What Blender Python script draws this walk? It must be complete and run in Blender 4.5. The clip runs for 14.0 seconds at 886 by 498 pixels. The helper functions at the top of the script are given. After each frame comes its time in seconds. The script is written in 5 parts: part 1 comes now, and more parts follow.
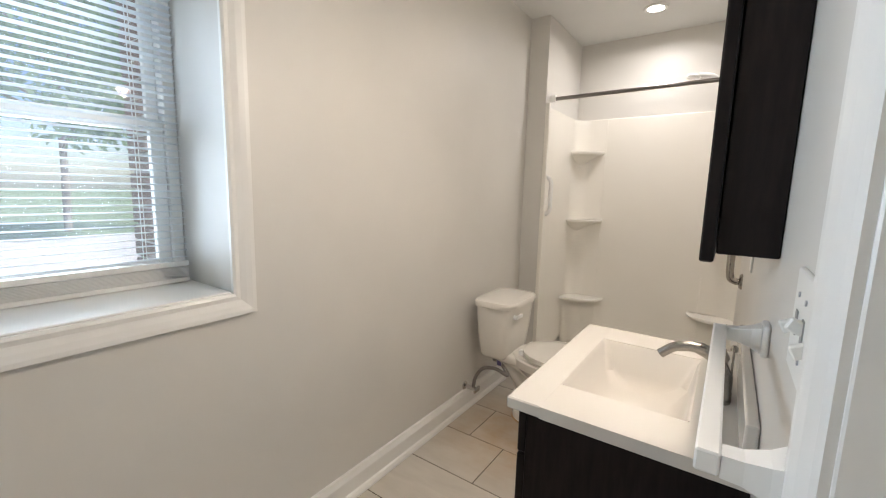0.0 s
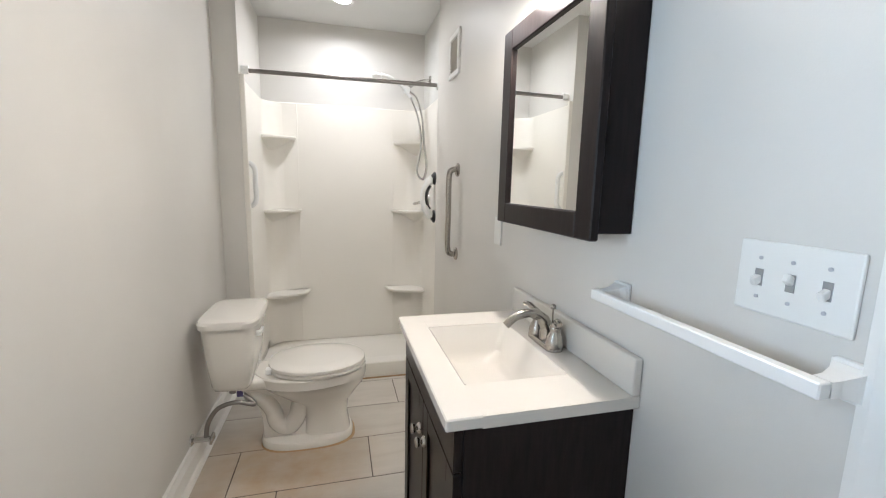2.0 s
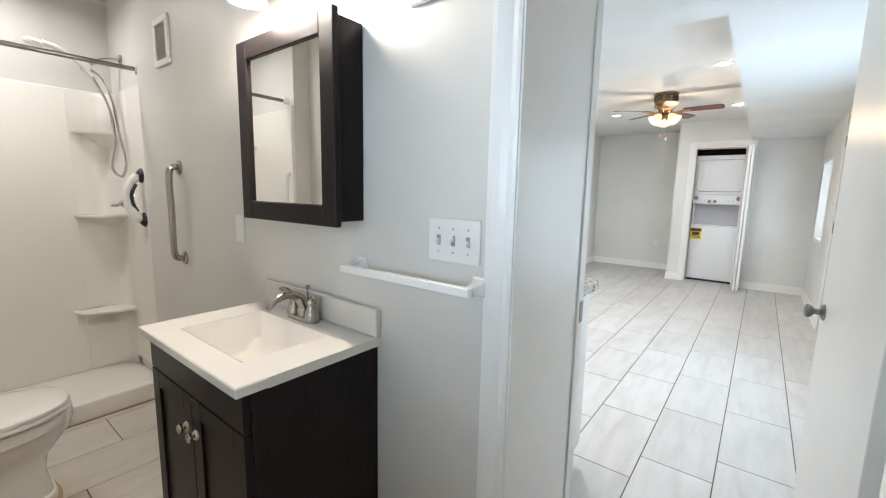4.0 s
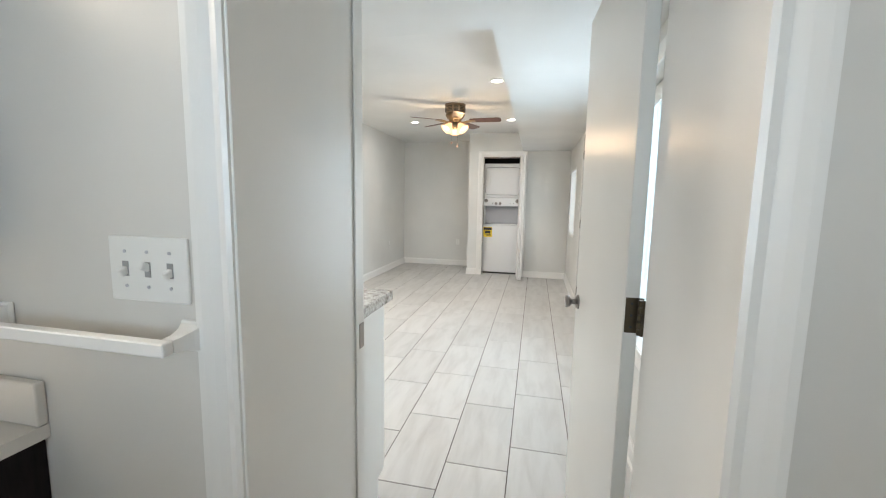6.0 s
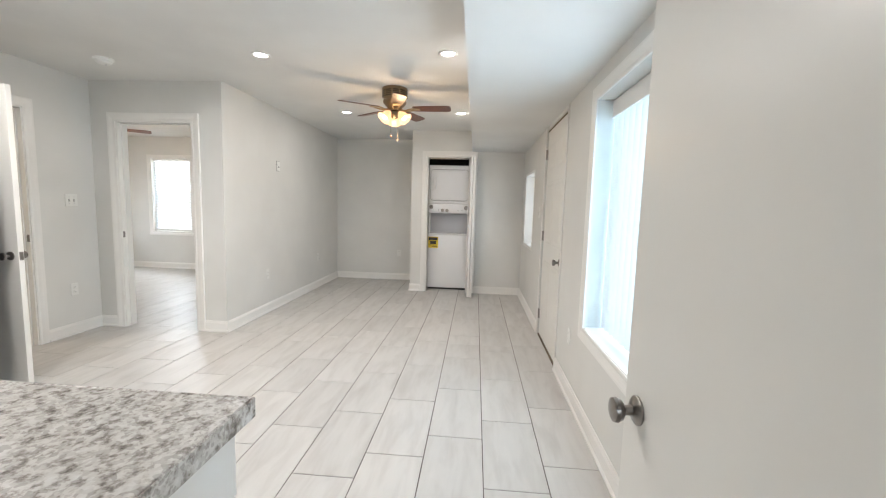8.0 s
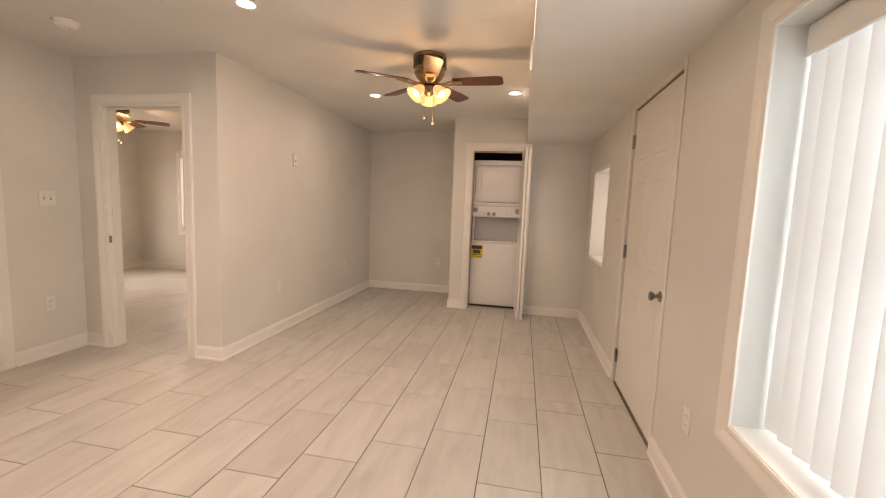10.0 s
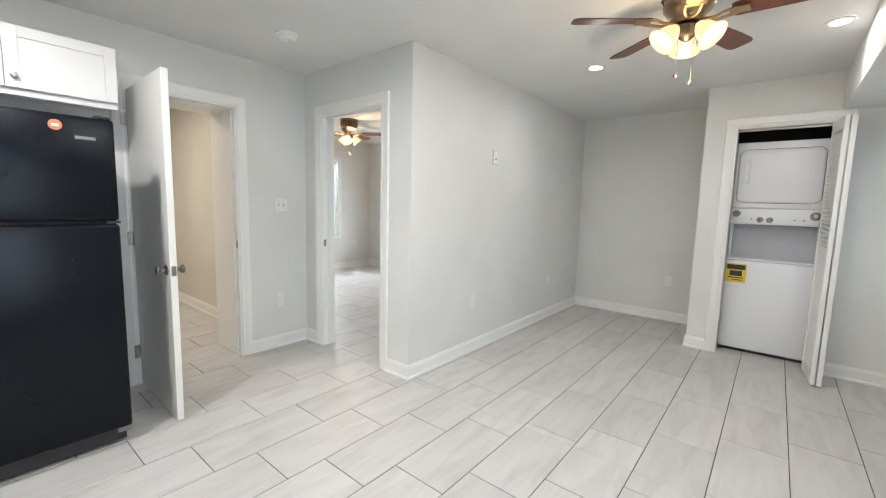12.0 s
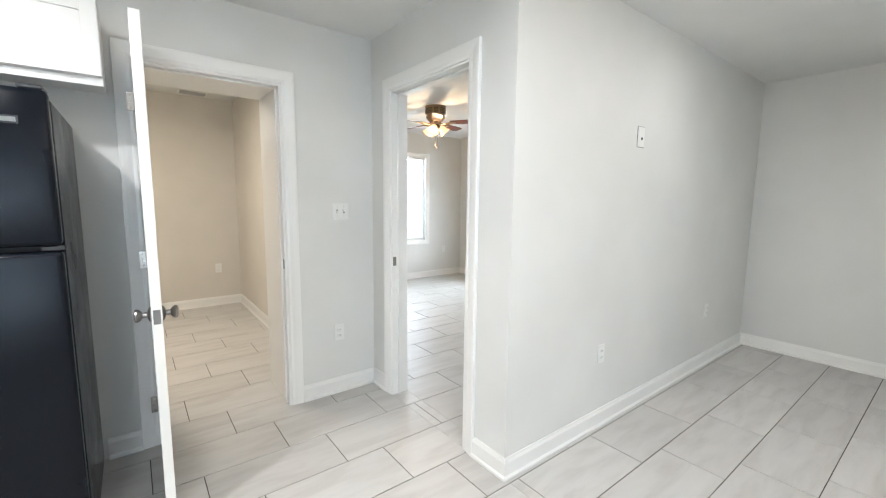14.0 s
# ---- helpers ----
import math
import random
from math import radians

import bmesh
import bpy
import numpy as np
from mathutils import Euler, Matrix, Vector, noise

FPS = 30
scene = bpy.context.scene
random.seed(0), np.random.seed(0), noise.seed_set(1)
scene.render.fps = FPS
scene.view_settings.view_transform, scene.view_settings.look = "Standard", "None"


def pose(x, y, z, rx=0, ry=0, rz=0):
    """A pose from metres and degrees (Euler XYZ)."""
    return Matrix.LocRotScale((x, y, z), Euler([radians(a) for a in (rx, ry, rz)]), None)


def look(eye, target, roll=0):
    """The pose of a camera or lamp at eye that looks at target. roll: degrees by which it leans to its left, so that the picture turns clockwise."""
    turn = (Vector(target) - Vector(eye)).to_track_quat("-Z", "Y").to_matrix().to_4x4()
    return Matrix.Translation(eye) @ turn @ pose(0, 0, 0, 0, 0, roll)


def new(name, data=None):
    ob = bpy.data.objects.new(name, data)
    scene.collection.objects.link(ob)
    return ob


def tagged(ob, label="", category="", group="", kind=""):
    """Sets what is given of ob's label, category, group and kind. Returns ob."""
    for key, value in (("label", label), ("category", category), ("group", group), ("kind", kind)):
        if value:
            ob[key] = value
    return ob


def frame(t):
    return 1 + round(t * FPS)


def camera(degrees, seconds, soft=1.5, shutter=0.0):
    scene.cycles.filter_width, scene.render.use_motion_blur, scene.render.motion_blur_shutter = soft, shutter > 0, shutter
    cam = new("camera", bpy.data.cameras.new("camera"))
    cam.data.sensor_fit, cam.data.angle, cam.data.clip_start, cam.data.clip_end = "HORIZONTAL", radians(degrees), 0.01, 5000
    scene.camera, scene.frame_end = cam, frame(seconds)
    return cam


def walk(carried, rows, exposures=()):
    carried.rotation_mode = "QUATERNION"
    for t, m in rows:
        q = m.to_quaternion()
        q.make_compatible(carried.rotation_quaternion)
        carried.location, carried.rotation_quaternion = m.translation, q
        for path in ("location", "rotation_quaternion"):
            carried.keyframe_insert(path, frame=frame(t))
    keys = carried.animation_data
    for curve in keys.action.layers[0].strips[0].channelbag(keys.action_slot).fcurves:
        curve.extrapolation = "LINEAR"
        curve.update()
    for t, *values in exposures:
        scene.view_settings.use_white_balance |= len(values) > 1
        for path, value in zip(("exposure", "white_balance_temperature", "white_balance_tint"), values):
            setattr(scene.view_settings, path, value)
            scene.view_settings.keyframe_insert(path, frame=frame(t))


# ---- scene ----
cam = camera(94.9, 14.0, soft=1.15)
PATH = [
    (0, (-0.02, -0.006, 1.313), (-1.158, 1.617, 1.030), 1.4),
    (0.5, (-0.184, 0.024, 1.332), (-0.945, 1.85, 1.039), 1.3),
    (1, (-0.32, 0.026, 1.324), (-0.67, 1.973, 1.027), 1.2),
    (1.5, (-0.467, 0.024, 1.314), (-0.39, 2.0, 1.015), 1.4),
    (2, (-0.578, 0.08, 1.311), (-0.084, 1.994, 1.006), 1.3),
    (2.5, (-0.663, 0.077, 1.309), (0.189, 1.86, 1.005), 1.3),
    (3, (-0.743, 0.007, 1.309), (0.4, 1.621, 1.016), 1.4),
    (3.5, (-0.777, -0.069, 1.306), (0.613, 1.34, 1.018), 1.5),
    (4, (-0.773, -0.099, 1.307), (0.791, 1.116, 1.028), 1.2),
    (4.2, (-0.766, -0.104, 1.307), (0.863, 1.023, 1.032), 1.1),
    (6.3, (-0.387, -0.131, 1.312), (1.568, 0.219, 1.078), 1.1),
    (6.5, (-0.297, -0.133, 1.311), (1.668, 0.168, 1.085), 1.2),
    (7, (-0.094, -0.098, 1.304), (1.882, 0.122, 1.085), 1.5),
    (7.5, (0.158, -0.018, 1.314), (2.14, 0.152, 1.103), 1.6),
    (7.7, (0.248, 0.006, 1.308), (2.231, 0.16, 1.099), 1.6),
    (9.8, (1.258, 0.102, 1.327), (3.225, 0.398, 1.114), 2.2),
    (10, (1.342, 0.116, 1.332), (3.295, 0.489, 1.119), 2.2),
    (10.5, (1.505, 0.131, 1.333), (3.403, 0.724, 1.119), 2.0),
    (11, (1.656, 0.214, 1.313), (3.463, 1.046, 1.099), 1.9),
    (11.5, (1.838, 0.331, 1.327), (3.523, 1.385, 1.103), 1.8),
    (12, (2.047, 0.427, 1.327), (3.586, 1.683, 1.099), 1.5),
    (12.5, (2.264, 0.546, 1.337), (3.678, 1.939, 1.095), 1.3),
    (13, (2.426, 0.766, 1.323), (3.741, 2.255, 1.092), 0.9),
    (13.5, (2.588, 0.966, 1.327), (3.844, 2.504, 1.087), 0.8),
    (14, (2.79, 1.187, 1.357), (3.998, 2.762, 1.114), 0.6),
]
walk(cam, [(t, look(eye, target, roll)) for t, eye, target, roll in PATH], exposures=[
    (0.0, 0.50, 6300, 14), (0.5, 0.60, 6130, 13.5), (1.0, 0.63, 5980, 13), (2.5, 0.76, 5680, 11), (4.0, 0.54, 5930, 11), (6.3, 0.31, 6340, 11), (7.7, 0.22, 6240, 12),
    (9.8, -0.32, 9550, 31), (10.2, -0.31, 9550, 31), (10.5, -0.26, 8800, 28), (11.0, -0.05, 6400, 14), (11.5, 0.10, 6120, 11), (14.0, 0.46, 6010, 11)])

# ---- world, sun, large lights, exposure ----
world = bpy.data.worlds.new("sky")
scene.world = world
world.use_nodes = True
wn = world.node_tree
sky = wn.nodes.new("ShaderNodeTexSky")
sky.sky_type, sky.sun_disc = "NISHITA", False
sky.sun_elevation, sky.sun_rotation = radians(61), radians(55)
wn.nodes["Background"].inputs["Strength"].default_value = 0.10
wn.links.new(sky.outputs[0], wn.nodes["Background"].inputs["Color"])

sun = new("sun", bpy.data.lights.new("sun", "SUN"))
sun.data.energy, sun.data.angle, sun.data.color = 5.0, radians(0.6), (1.0, 0.95, 0.88)
sun.matrix_world = look((10, 7, 22), (0, 0, 0))


def area_lamp(name, at, target, sx, sy, watts, colour, shape="RECTANGLE", spread=180):
    lamp = bpy.data.lights.new(name, "AREA")
    lamp.shape, lamp.size, lamp.energy, lamp.color = shape, sx, watts, colour
    if shape in ("RECTANGLE", "ELLIPSE"):
        lamp.size_y = sy
    lamp.spread = radians(spread)
    ob = new(name, lamp)
    ob.matrix_world = look(at, target)
    return ob


DAY = (0.86, 0.95, 1.0)
WARM = (1.0, 0.86, 0.68)
area_lamp("daylight_bath", (-1.70, 0.17, 1.45), (0, 0.17, 1.35), 0.62, 0.9, 9, (0.74, 0.89, 1.0), "RECTANGLE", 118)
area_lamp("daylight_big", (2.18, -0.69, 1.16), (2.18, 0, 1.16), 1.2, 1.05, 11, DAY)
area_lamp("daylight_big_outside", (2.18, -1.13, 1.28), (2.18, 0, 1.24), 1.4, 1.3, 70, (0.50, 0.79, 1.0))
area_lamp("daylight_small", (5.78, -0.955, 1.28), (5.78, 0, 1.2), 0.7, 0.85, 4, DAY)
area_lamp("daylight_bedroom", (6.42, 7.2, 1.36), (6.42, 5, 1.3), 0.78, 1.3, 62, DAY)
area_lamp("daylight_bedroom_side", (7.86, 5.69, 1.36), (5, 5.69, 1.3), 0.75, 1.25, 72, DAY)


# ---- materials ----
def material(name, colour, rough=0.5, metal=0.0, **extra):
    m = bpy.data.materials.new(name)
    m.use_nodes = True
    b = m.node_tree.nodes["Principled BSDF"]
    b.inputs["Base Color"].default_value = (*colour, 1)
    b.inputs["Roughness"].default_value = rough
    b.inputs["Metallic"].default_value = metal
    for k, v in extra.items():
        b.inputs[k.replace("_", " ")].default_value = v
    return m


def node(m, kind, **values):
    n = m.node_tree.nodes.new(kind)
    for k, v in values.items():
        n.inputs[k.replace("_", " ")].default_value = v
    return n


def link(m, a, b):
    m.node_tree.links.new(a, b)


def coords(m, scale=(1, 1, 1), kind="Object"):
    tc, mp = node(m, "ShaderNodeTexCoord"), node(m, "ShaderNodeMapping")
    mp.inputs["Scale"].default_value = scale
    link(m, tc.outputs[kind], mp.inputs["Vector"])
    return mp.outputs["Vector"]


def ramp(m, fac, stops):
    r = node(m, "ShaderNodeValToRGB")
    els = r.color_ramp.elements
    while len(els) < len(stops):
        els.new(0.5)
    for e, (p, c) in zip(els, stops):
        e.position, e.color = p, (*c, 1)
    link(m, fac, r.inputs["Fac"])
    return r.outputs["Color"]


def bsdf(m):
    return m.node_tree.nodes["Principled BSDF"]


def bump(m, height, strength, distance):
    b = node(m, "ShaderNodeBump", Strength=strength, Distance=distance)
    link(m, height, b.inputs["Height"])
    link(m, b.outputs["Normal"], bsdf(m).inputs["Normal"])


def painted(name, colour, rough=0.5, grain=260, relief=0.08, var=0.04, spec=0.5):
    """Rolled paint: a fine orange-peel relief with faint broad unevenness."""
    m = material(name, colour, rough)
    bsdf(m).inputs["Specular IOR Level"].default_value = spec
    v = coords(m)
    broad = node(m, "ShaderNodeTexNoise", Scale=1.7, Detail=3)
    fine = node(m, "ShaderNodeTexNoise", Scale=grain, Detail=2)
    link(m, v, broad.inputs["Vector"]), link(m, v, fine.inputs["Vector"])
    lo, hi = [c * (1 - var) for c in colour], [min(1, c * (1 + var)) for c in colour]
    link(m, ramp(m, broad.outputs["Fac"], [(0.3, lo), (0.7, hi)]), bsdf(m).inputs["Base Color"])
    bump(m, fine.outputs["Fac"], relief, 0.002)
    return m


wall_paint = painted("wall_paint", (0.69, 0.685, 0.655), 0.55)
bath_paint = painted("bath_paint", (0.66, 0.64, 0.60), 0.45)
hall_paint = painted("hall_paint", (0.63, 0.60, 0.54), 0.55)
ceiling_paint = painted("ceiling_paint", (0.74, 0.74, 0.72), 0.7)
trim_white = painted("trim_white", (0.80, 0.79, 0.76), 0.32, grain=90, relief=0.05, var=0.02)
door_white = painted("door_white", (0.76, 0.75, 0.71), 0.3, grain=60, relief=0.06, var=0.03)
plate_white = material("plate_white", (0.775, 0.775, 0.745), 0.3)
plastic_white = material("plastic_white", (0.82, 0.82, 0.80), 0.3)
porcelain = material("porcelain", (0.80, 0.77, 0.71), 0.07, Coat_Weight=0.4)
acrylic = painted("acrylic_surround", (0.83, 0.80, 0.735), 0.36, grain=25, relief=0.03, var=0.015)
cultured_marble = painted("cultured_marble", (0.67, 0.64, 0.59), 0.12, grain=40, relief=0.01, var=0.02)
appliance_white = painted("appliance_white", (0.78, 0.79, 0.80), 0.22, grain=400, relief=0.02, var=0.01)
nickel = material("brushed_nickel", (0.29, 0.27, 0.255), 0.28, 1.0)
satin_nickel = material("satin_nickel", (0.41, 0.385, 0.35), 0.27, 1.0)
chrome = material("chrome", (0.62, 0.61, 0.59), 0.12, 1.0)
old_brass = material("old_brass", (0.11, 0.092, 0.065), 0.42, 1.0)
blade_brass = material("aged_gold_brass", (0.42, 0.30, 0.16), 0.33, 1.0)
bronze = material("antique_bronze", (0.30, 0.21, 0.13), 0.35, 1.0)
shade_black = material("shade_black", (0.02, 0.02, 0.02), 0.8)
black_plastic = material("black_plastic", (0.02, 0.02, 0.022), 0.35)
seam_grey = material("seam_grey", (0.07, 0.07, 0.075), 0.6)
grey_panel = material("grey_panel", (0.46, 0.47, 0.50), 0.35)
rubber = material("rubber", (0.05, 0.05, 0.05), 0.7)
mirror_glass = material("mirror_glass", (0.93, 0.94, 0.93), 0.0, 1.0)
yellow_label = material("yellow_label", (0.75, 0.56, 0.03), 0.5)
ink = material("ink", (0.03, 0.03, 0.03), 0.6)
caulk_stain = material("stained_caulk", (0.45, 0.30, 0.16), 0.7)
sticker_orange = material("sticker_orange", (0.66, 0.16, 0.07), 0.5)
weather_strip = painted("weather_strip", (0.20, 0.155, 0.11), 0.8, grain=60, relief=0.2, var=0.35)


def espresso():
    m = material("espresso_wood", (0.018, 0.013, 0.012), 0.34, Specular_IOR_Level=0.14)
    v = coords(m, (6, 6, 0.7))
    n = node(m, "ShaderNodeTexNoise", Scale=14, Detail=6, Roughness=0.6)
    link(m, v, n.inputs["Vector"])
    link(m, ramp(m, n.outputs["Fac"], [(0.3, (0.010, 0.0075, 0.0072)), (0.7, (0.020, 0.0145, 0.0135))]), bsdf(m).inputs["Base Color"])
    bump(m, n.outputs["Fac"], 0.12, 0.001)
    return m


def fan_wood():
    m = material("blade_wood", (0.10, 0.035, 0.02), 0.3)
    v = coords(m, (1, 14, 14))
    n = node(m, "ShaderNodeTexNoise", Scale=9, Detail=5)
    link(m, v, n.inputs["Vector"])
    link(m, ramp(m, n.outputs["Fac"], [(0.3, (0.045, 0.016, 0.010)), (0.7, (0.15, 0.05, 0.028))]), bsdf(m).inputs["Base Color"])
    return m


def tile_material(name, light, dark):
    """Porcelain plank tile: soft lengthwise streaks, a shade of its own for each tile."""
    m = material(name, light, 0.42)
    v = coords(m, (1.6, 8, 8))
    info = node(m, "ShaderNodeObjectInfo")
    add = m.node_tree.nodes.new("ShaderNodeVectorMath")
    add.operation = "ADD"
    mul = m.node_tree.nodes.new("ShaderNodeMath")
    mul.operation = "MULTIPLY"
    mul.inputs[1].default_value = 40
    link(m, info.outputs["Random"], mul.inputs[0])
    link(m, v, add.inputs[0]), link(m, mul.outputs[0], add.inputs[1])
    n = node(m, "ShaderNodeTexNoise", Scale=1.6, Detail=6, Roughness=0.55, Distortion=0.4)
    link(m, add.outputs[0], n.inputs["Vector"])
    col = ramp(m, n.outputs["Fac"], [(0.25, dark), (0.55, light), (0.8, [min(1, c * 1.07) for c in light])])
    hsv = node(m, "ShaderNodeHueSaturation")
    val = m.node_tree.nodes.new("ShaderNodeMapRange")
    val.inputs["To Min"].default_value, val.inputs["To Max"].default_value = 0.94, 1.05
    link(m, info.outputs["Random"], val.inputs["Value"])
    link(m, val.outputs[0], hsv.inputs["Value"]), link(m, col, hsv.inputs["Color"])
    link(m, hsv.outputs["Color"], bsdf(m).inputs["Base Color"])
    fine = node(m, "ShaderNodeTexNoise", Scale=18, Detail=3)
    link(m, add.outputs[0], fine.inputs["Vector"])
    bump(m, fine.outputs["Fac"], 0.06, 0.002)
    return m


def granite_material():
    m = material("granite_laminate", (0.5, 0.48, 0.46), 0.25)
    v = coords(m)
    big = node(m, "ShaderNodeTexNoise", Scale=36, Detail=5, Roughness=0.72)
    small = node(m, "ShaderNodeTexVoronoi", Scale=120)
    link(m, v, big.inputs["Vector"]), link(m, v, small.inputs["Vector"])
    c1 = ramp(m, big.outputs["Fac"], [(0.34, (0.17, 0.155, 0.14)), (0.43, (0.42, 0.39, 0.36)), (0.50, (0.64, 0.62, 0.59)), (0.7, (0.74, 0.73, 0.71))])
    c2 = ramp(m, small.outputs["Color"], [(0.2, (0.45, 0.42, 0.4)), (0.6, (1, 1, 1))])
    mix = m.node_tree.nodes.new("ShaderNodeMixRGB")
    mix.blend_type = "MULTIPLY"
    mix.inputs["Fac"].default_value = 0.6
    link(m, c1, mix.inputs["Color1"]), link(m, c2, mix.inputs["Color2"])
    link(m, mix.outputs["Color"], bsdf(m).inputs["Base Color"])
    return m


def fridge_black():
    m = material("textured_black_enamel", (0.003, 0.0045, 0.008), 0.3, Specular_IOR_Level=0.2)
    v = coords(m)
    n = node(m, "ShaderNodeTexNoise", Scale=75, Detail=4, Roughness=0.75)
    smear = node(m, "ShaderNodeTexNoise", Scale=6, Detail=3, Roughness=0.5)
    link(m, v, n.inputs["Vector"]), link(m, v, smear.inputs["Vector"])
    rr = m.node_tree.nodes.new("ShaderNodeMapRange")
    rr.inputs["To Min"].default_value, rr.inputs["To Max"].default_value = 0.13, 0.30
    rr.inputs["From Min"].default_value, rr.inputs["From Max"].default_value = 0.28, 0.72
    link(m, smear.outputs["Fac"], rr.inputs["Value"])
    link(m, rr.outputs[0], bsdf(m).inputs["Roughness"])
    bump(m, n.outputs["Fac"], 0.22, 0.002)
    return m


def glass(name="window_glass", haze=0.0):
    m = bpy.data.materials.new(name)
    m.use_nodes = True
    t = m.node_tree
    t.nodes.remove(t.nodes["Principled BSDF"])
    tr, gl = t.nodes.new("ShaderNodeBsdfTransparent"), t.nodes.new("ShaderNodeBsdfGlossy")
    gl.inputs["Roughness"].default_value = 0.0
    lw, mx = t.nodes.new("ShaderNodeFresnel"), t.nodes.new("ShaderNodeMixShader")
    lw.inputs["IOR"].default_value = 1.45
    t.links.new(lw.outputs[0], mx.inputs[0]), t.links.new(tr.outputs[0], mx.inputs[1]), t.links.new(gl.outputs[0], mx.inputs[2])
    t.links.new(mx.outputs[0], t.nodes["Material Output"].inputs["Surface"])
    if haze:  # a pale translucent veil that imitates glare over the view
        veil, film = t.nodes.new("ShaderNodeBsdfTranslucent"), t.nodes.new("ShaderNodeMixShader")
        veil.inputs["Color"].default_value, film.inputs[0].default_value = (0.80, 0.86, 0.90, 1), haze
        t.links.new(mx.outputs[0], film.inputs[1]), t.links.new(veil.outputs[0], film.inputs[2])
        t.links.new(film.outputs[0], t.nodes["Material Output"].inputs["Surface"])
    return m


def slat_material(name, colour, through_part):
    m = bpy.data.materials.new(name)
    m.use_nodes = True
    t = m.node_tree
    p = t.nodes["Principled BSDF"]
    p.inputs["Base Color"].default_value, p.inputs["Roughness"].default_value = (*colour, 1), 0.4
    tl, mx = t.nodes.new("ShaderNodeBsdfTranslucent"), t.nodes.new("ShaderNodeMixShader")
    tl.inputs["Color"].default_value = (*colour, 1)
    mx.inputs[0].default_value = through_part
    t.links.new(p.outputs[0], mx.inputs[1]), t.links.new(tl.outputs[0], mx.inputs[2])
    t.links.new(mx.outputs[0], t.nodes["Material Output"].inputs["Surface"])
    return m


def glow(name, colour, strength, base=(0.9, 0.88, 0.82)):
    m = material(name, base, 0.4)
    bsdf(m).inputs["Emission Color"].default_value = (*colour, 1)
    bsdf(m).inputs["Emission Strength"].default_value = strength
    return m


def leaf_material(name, a, b):
    m = material(name, a, 0.6)
    g = node(m, "ShaderNodeNewGeometry")
    c = ramp(m, g.outputs["Random Per Island"], [(0.0, a), (1.0, b)])
    link(m, c, bsdf(m).inputs["Base Color"])
    tl, mx = m.node_tree.nodes.new("ShaderNodeBsdfTranslucent"), m.node_tree.nodes.new("ShaderNodeMixShader")
    mx.inputs[0].default_value = 0.5
    link(m, c, tl.inputs["Color"])
    link(m, bsdf(m).outputs[0], mx.inputs[1]), link(m, tl.outputs[0], mx.inputs[2])
    link(m, mx.outputs[0], m.node_tree.nodes["Material Output"].inputs["Surface"])
    return m


espresso_wood, blade_wood, granite, enamel = espresso(), fan_wood(), granite_material(), fridge_black()
floor_tile = tile_material("floor_tile", (0.52, 0.508, 0.485), (0.43, 0.414, 0.392))
bath_tile = tile_material("bath_tile", (0.55, 0.51, 0.45), (0.475, 0.435, 0.375))


def rust_stain(m, at, radius, colour):
    """A ragged rusty water stain round one spot of the floor."""
    g = node(m, "ShaderNodeNewGeometry")
    d = m.node_tree.nodes.new("ShaderNodeVectorMath")
    d.operation, d.inputs[1].default_value = "DISTANCE", at
    link(m, g.outputs["Position"], d.inputs[0])
    n = node(m, "ShaderNodeTexNoise", Scale=11, Detail=5)
    link(m, g.outputs["Position"], n.inputs["Vector"])
    r = m.node_tree.nodes.new("ShaderNodeMapRange")
    r.inputs["From Min"].default_value, r.inputs["From Max"].default_value = radius, radius * 0.35
    r.inputs["To Max"].default_value = 0.95
    link(m, d.outputs["Value"], r.inputs["Value"])
    k = m.node_tree.nodes.new("ShaderNodeMath")
    k.operation = "MULTIPLY"
    link(m, r.outputs[0], k.inputs[0]), link(m, n.outputs["Fac"], k.inputs[1])
    mix = m.node_tree.nodes.new("ShaderNodeMixRGB")
    mix.inputs["Color2"].default_value = (*colour, 1)
    link(m, k.outputs[0], mix.inputs["Fac"])
    link(m, bsdf(m).inputs["Base Color"].links[0].from_socket, mix.inputs["Color1"])
    link(m, mix.outputs[0], bsdf(m).inputs["Base Color"])


rust_stain(bath_tile, (-0.85, 1.93, 0), 0.52, (0.40, 0.25, 0.11))
grout = painted("grout", (0.085, 0.068, 0.056), 0.9, grain=300, relief=0.2, var=0.15)
# The second pane has glare haze mixed into its shader.
window_glass, hazed_glass = glass(), glass("hazed_window_glass", 0.022)
blind_white = slat_material("blind_white", (0.80, 0.83, 0.84), 0.3)
vane_white = slat_material("vane_white", (0.88, 0.88, 0.88), 0.35)
lamp_glow = glow("downlight_glow", (1.0, 0.97, 0.93), 14)
globe_glow = glow("globe_glow", (1.0, 0.64, 0.32), 1.0, (0.42, 0.30, 0.17))
bulb_glow = glow("bulb_glow", (1.0, 0.84, 0.62), 9)
leaf_green = leaf_material("leaf_green", (0.15, 0.21, 0.12), (0.27, 0.35, 0.20))
hedge_green = leaf_material("hedge_green", (0.07, 0.11, 0.07), (0.12, 0.17, 0.10))
bark = painted("bark", (0.27, 0.23, 0.19), 0.9, grain=30, relief=0.6, var=0.3)
grass = painted("grass", (0.13, 0.17, 0.09), 0.9, grain=60, relief=0.5, var=0.3)
asphalt = painted("asphalt", (0.36, 0.36, 0.36), 0.9, grain=200, relief=0.3, var=0.1)
brick_red = painted("brick_red", (0.27, 0.19, 0.155), 0.85, grain=120, relief=0.4, var=0.2)


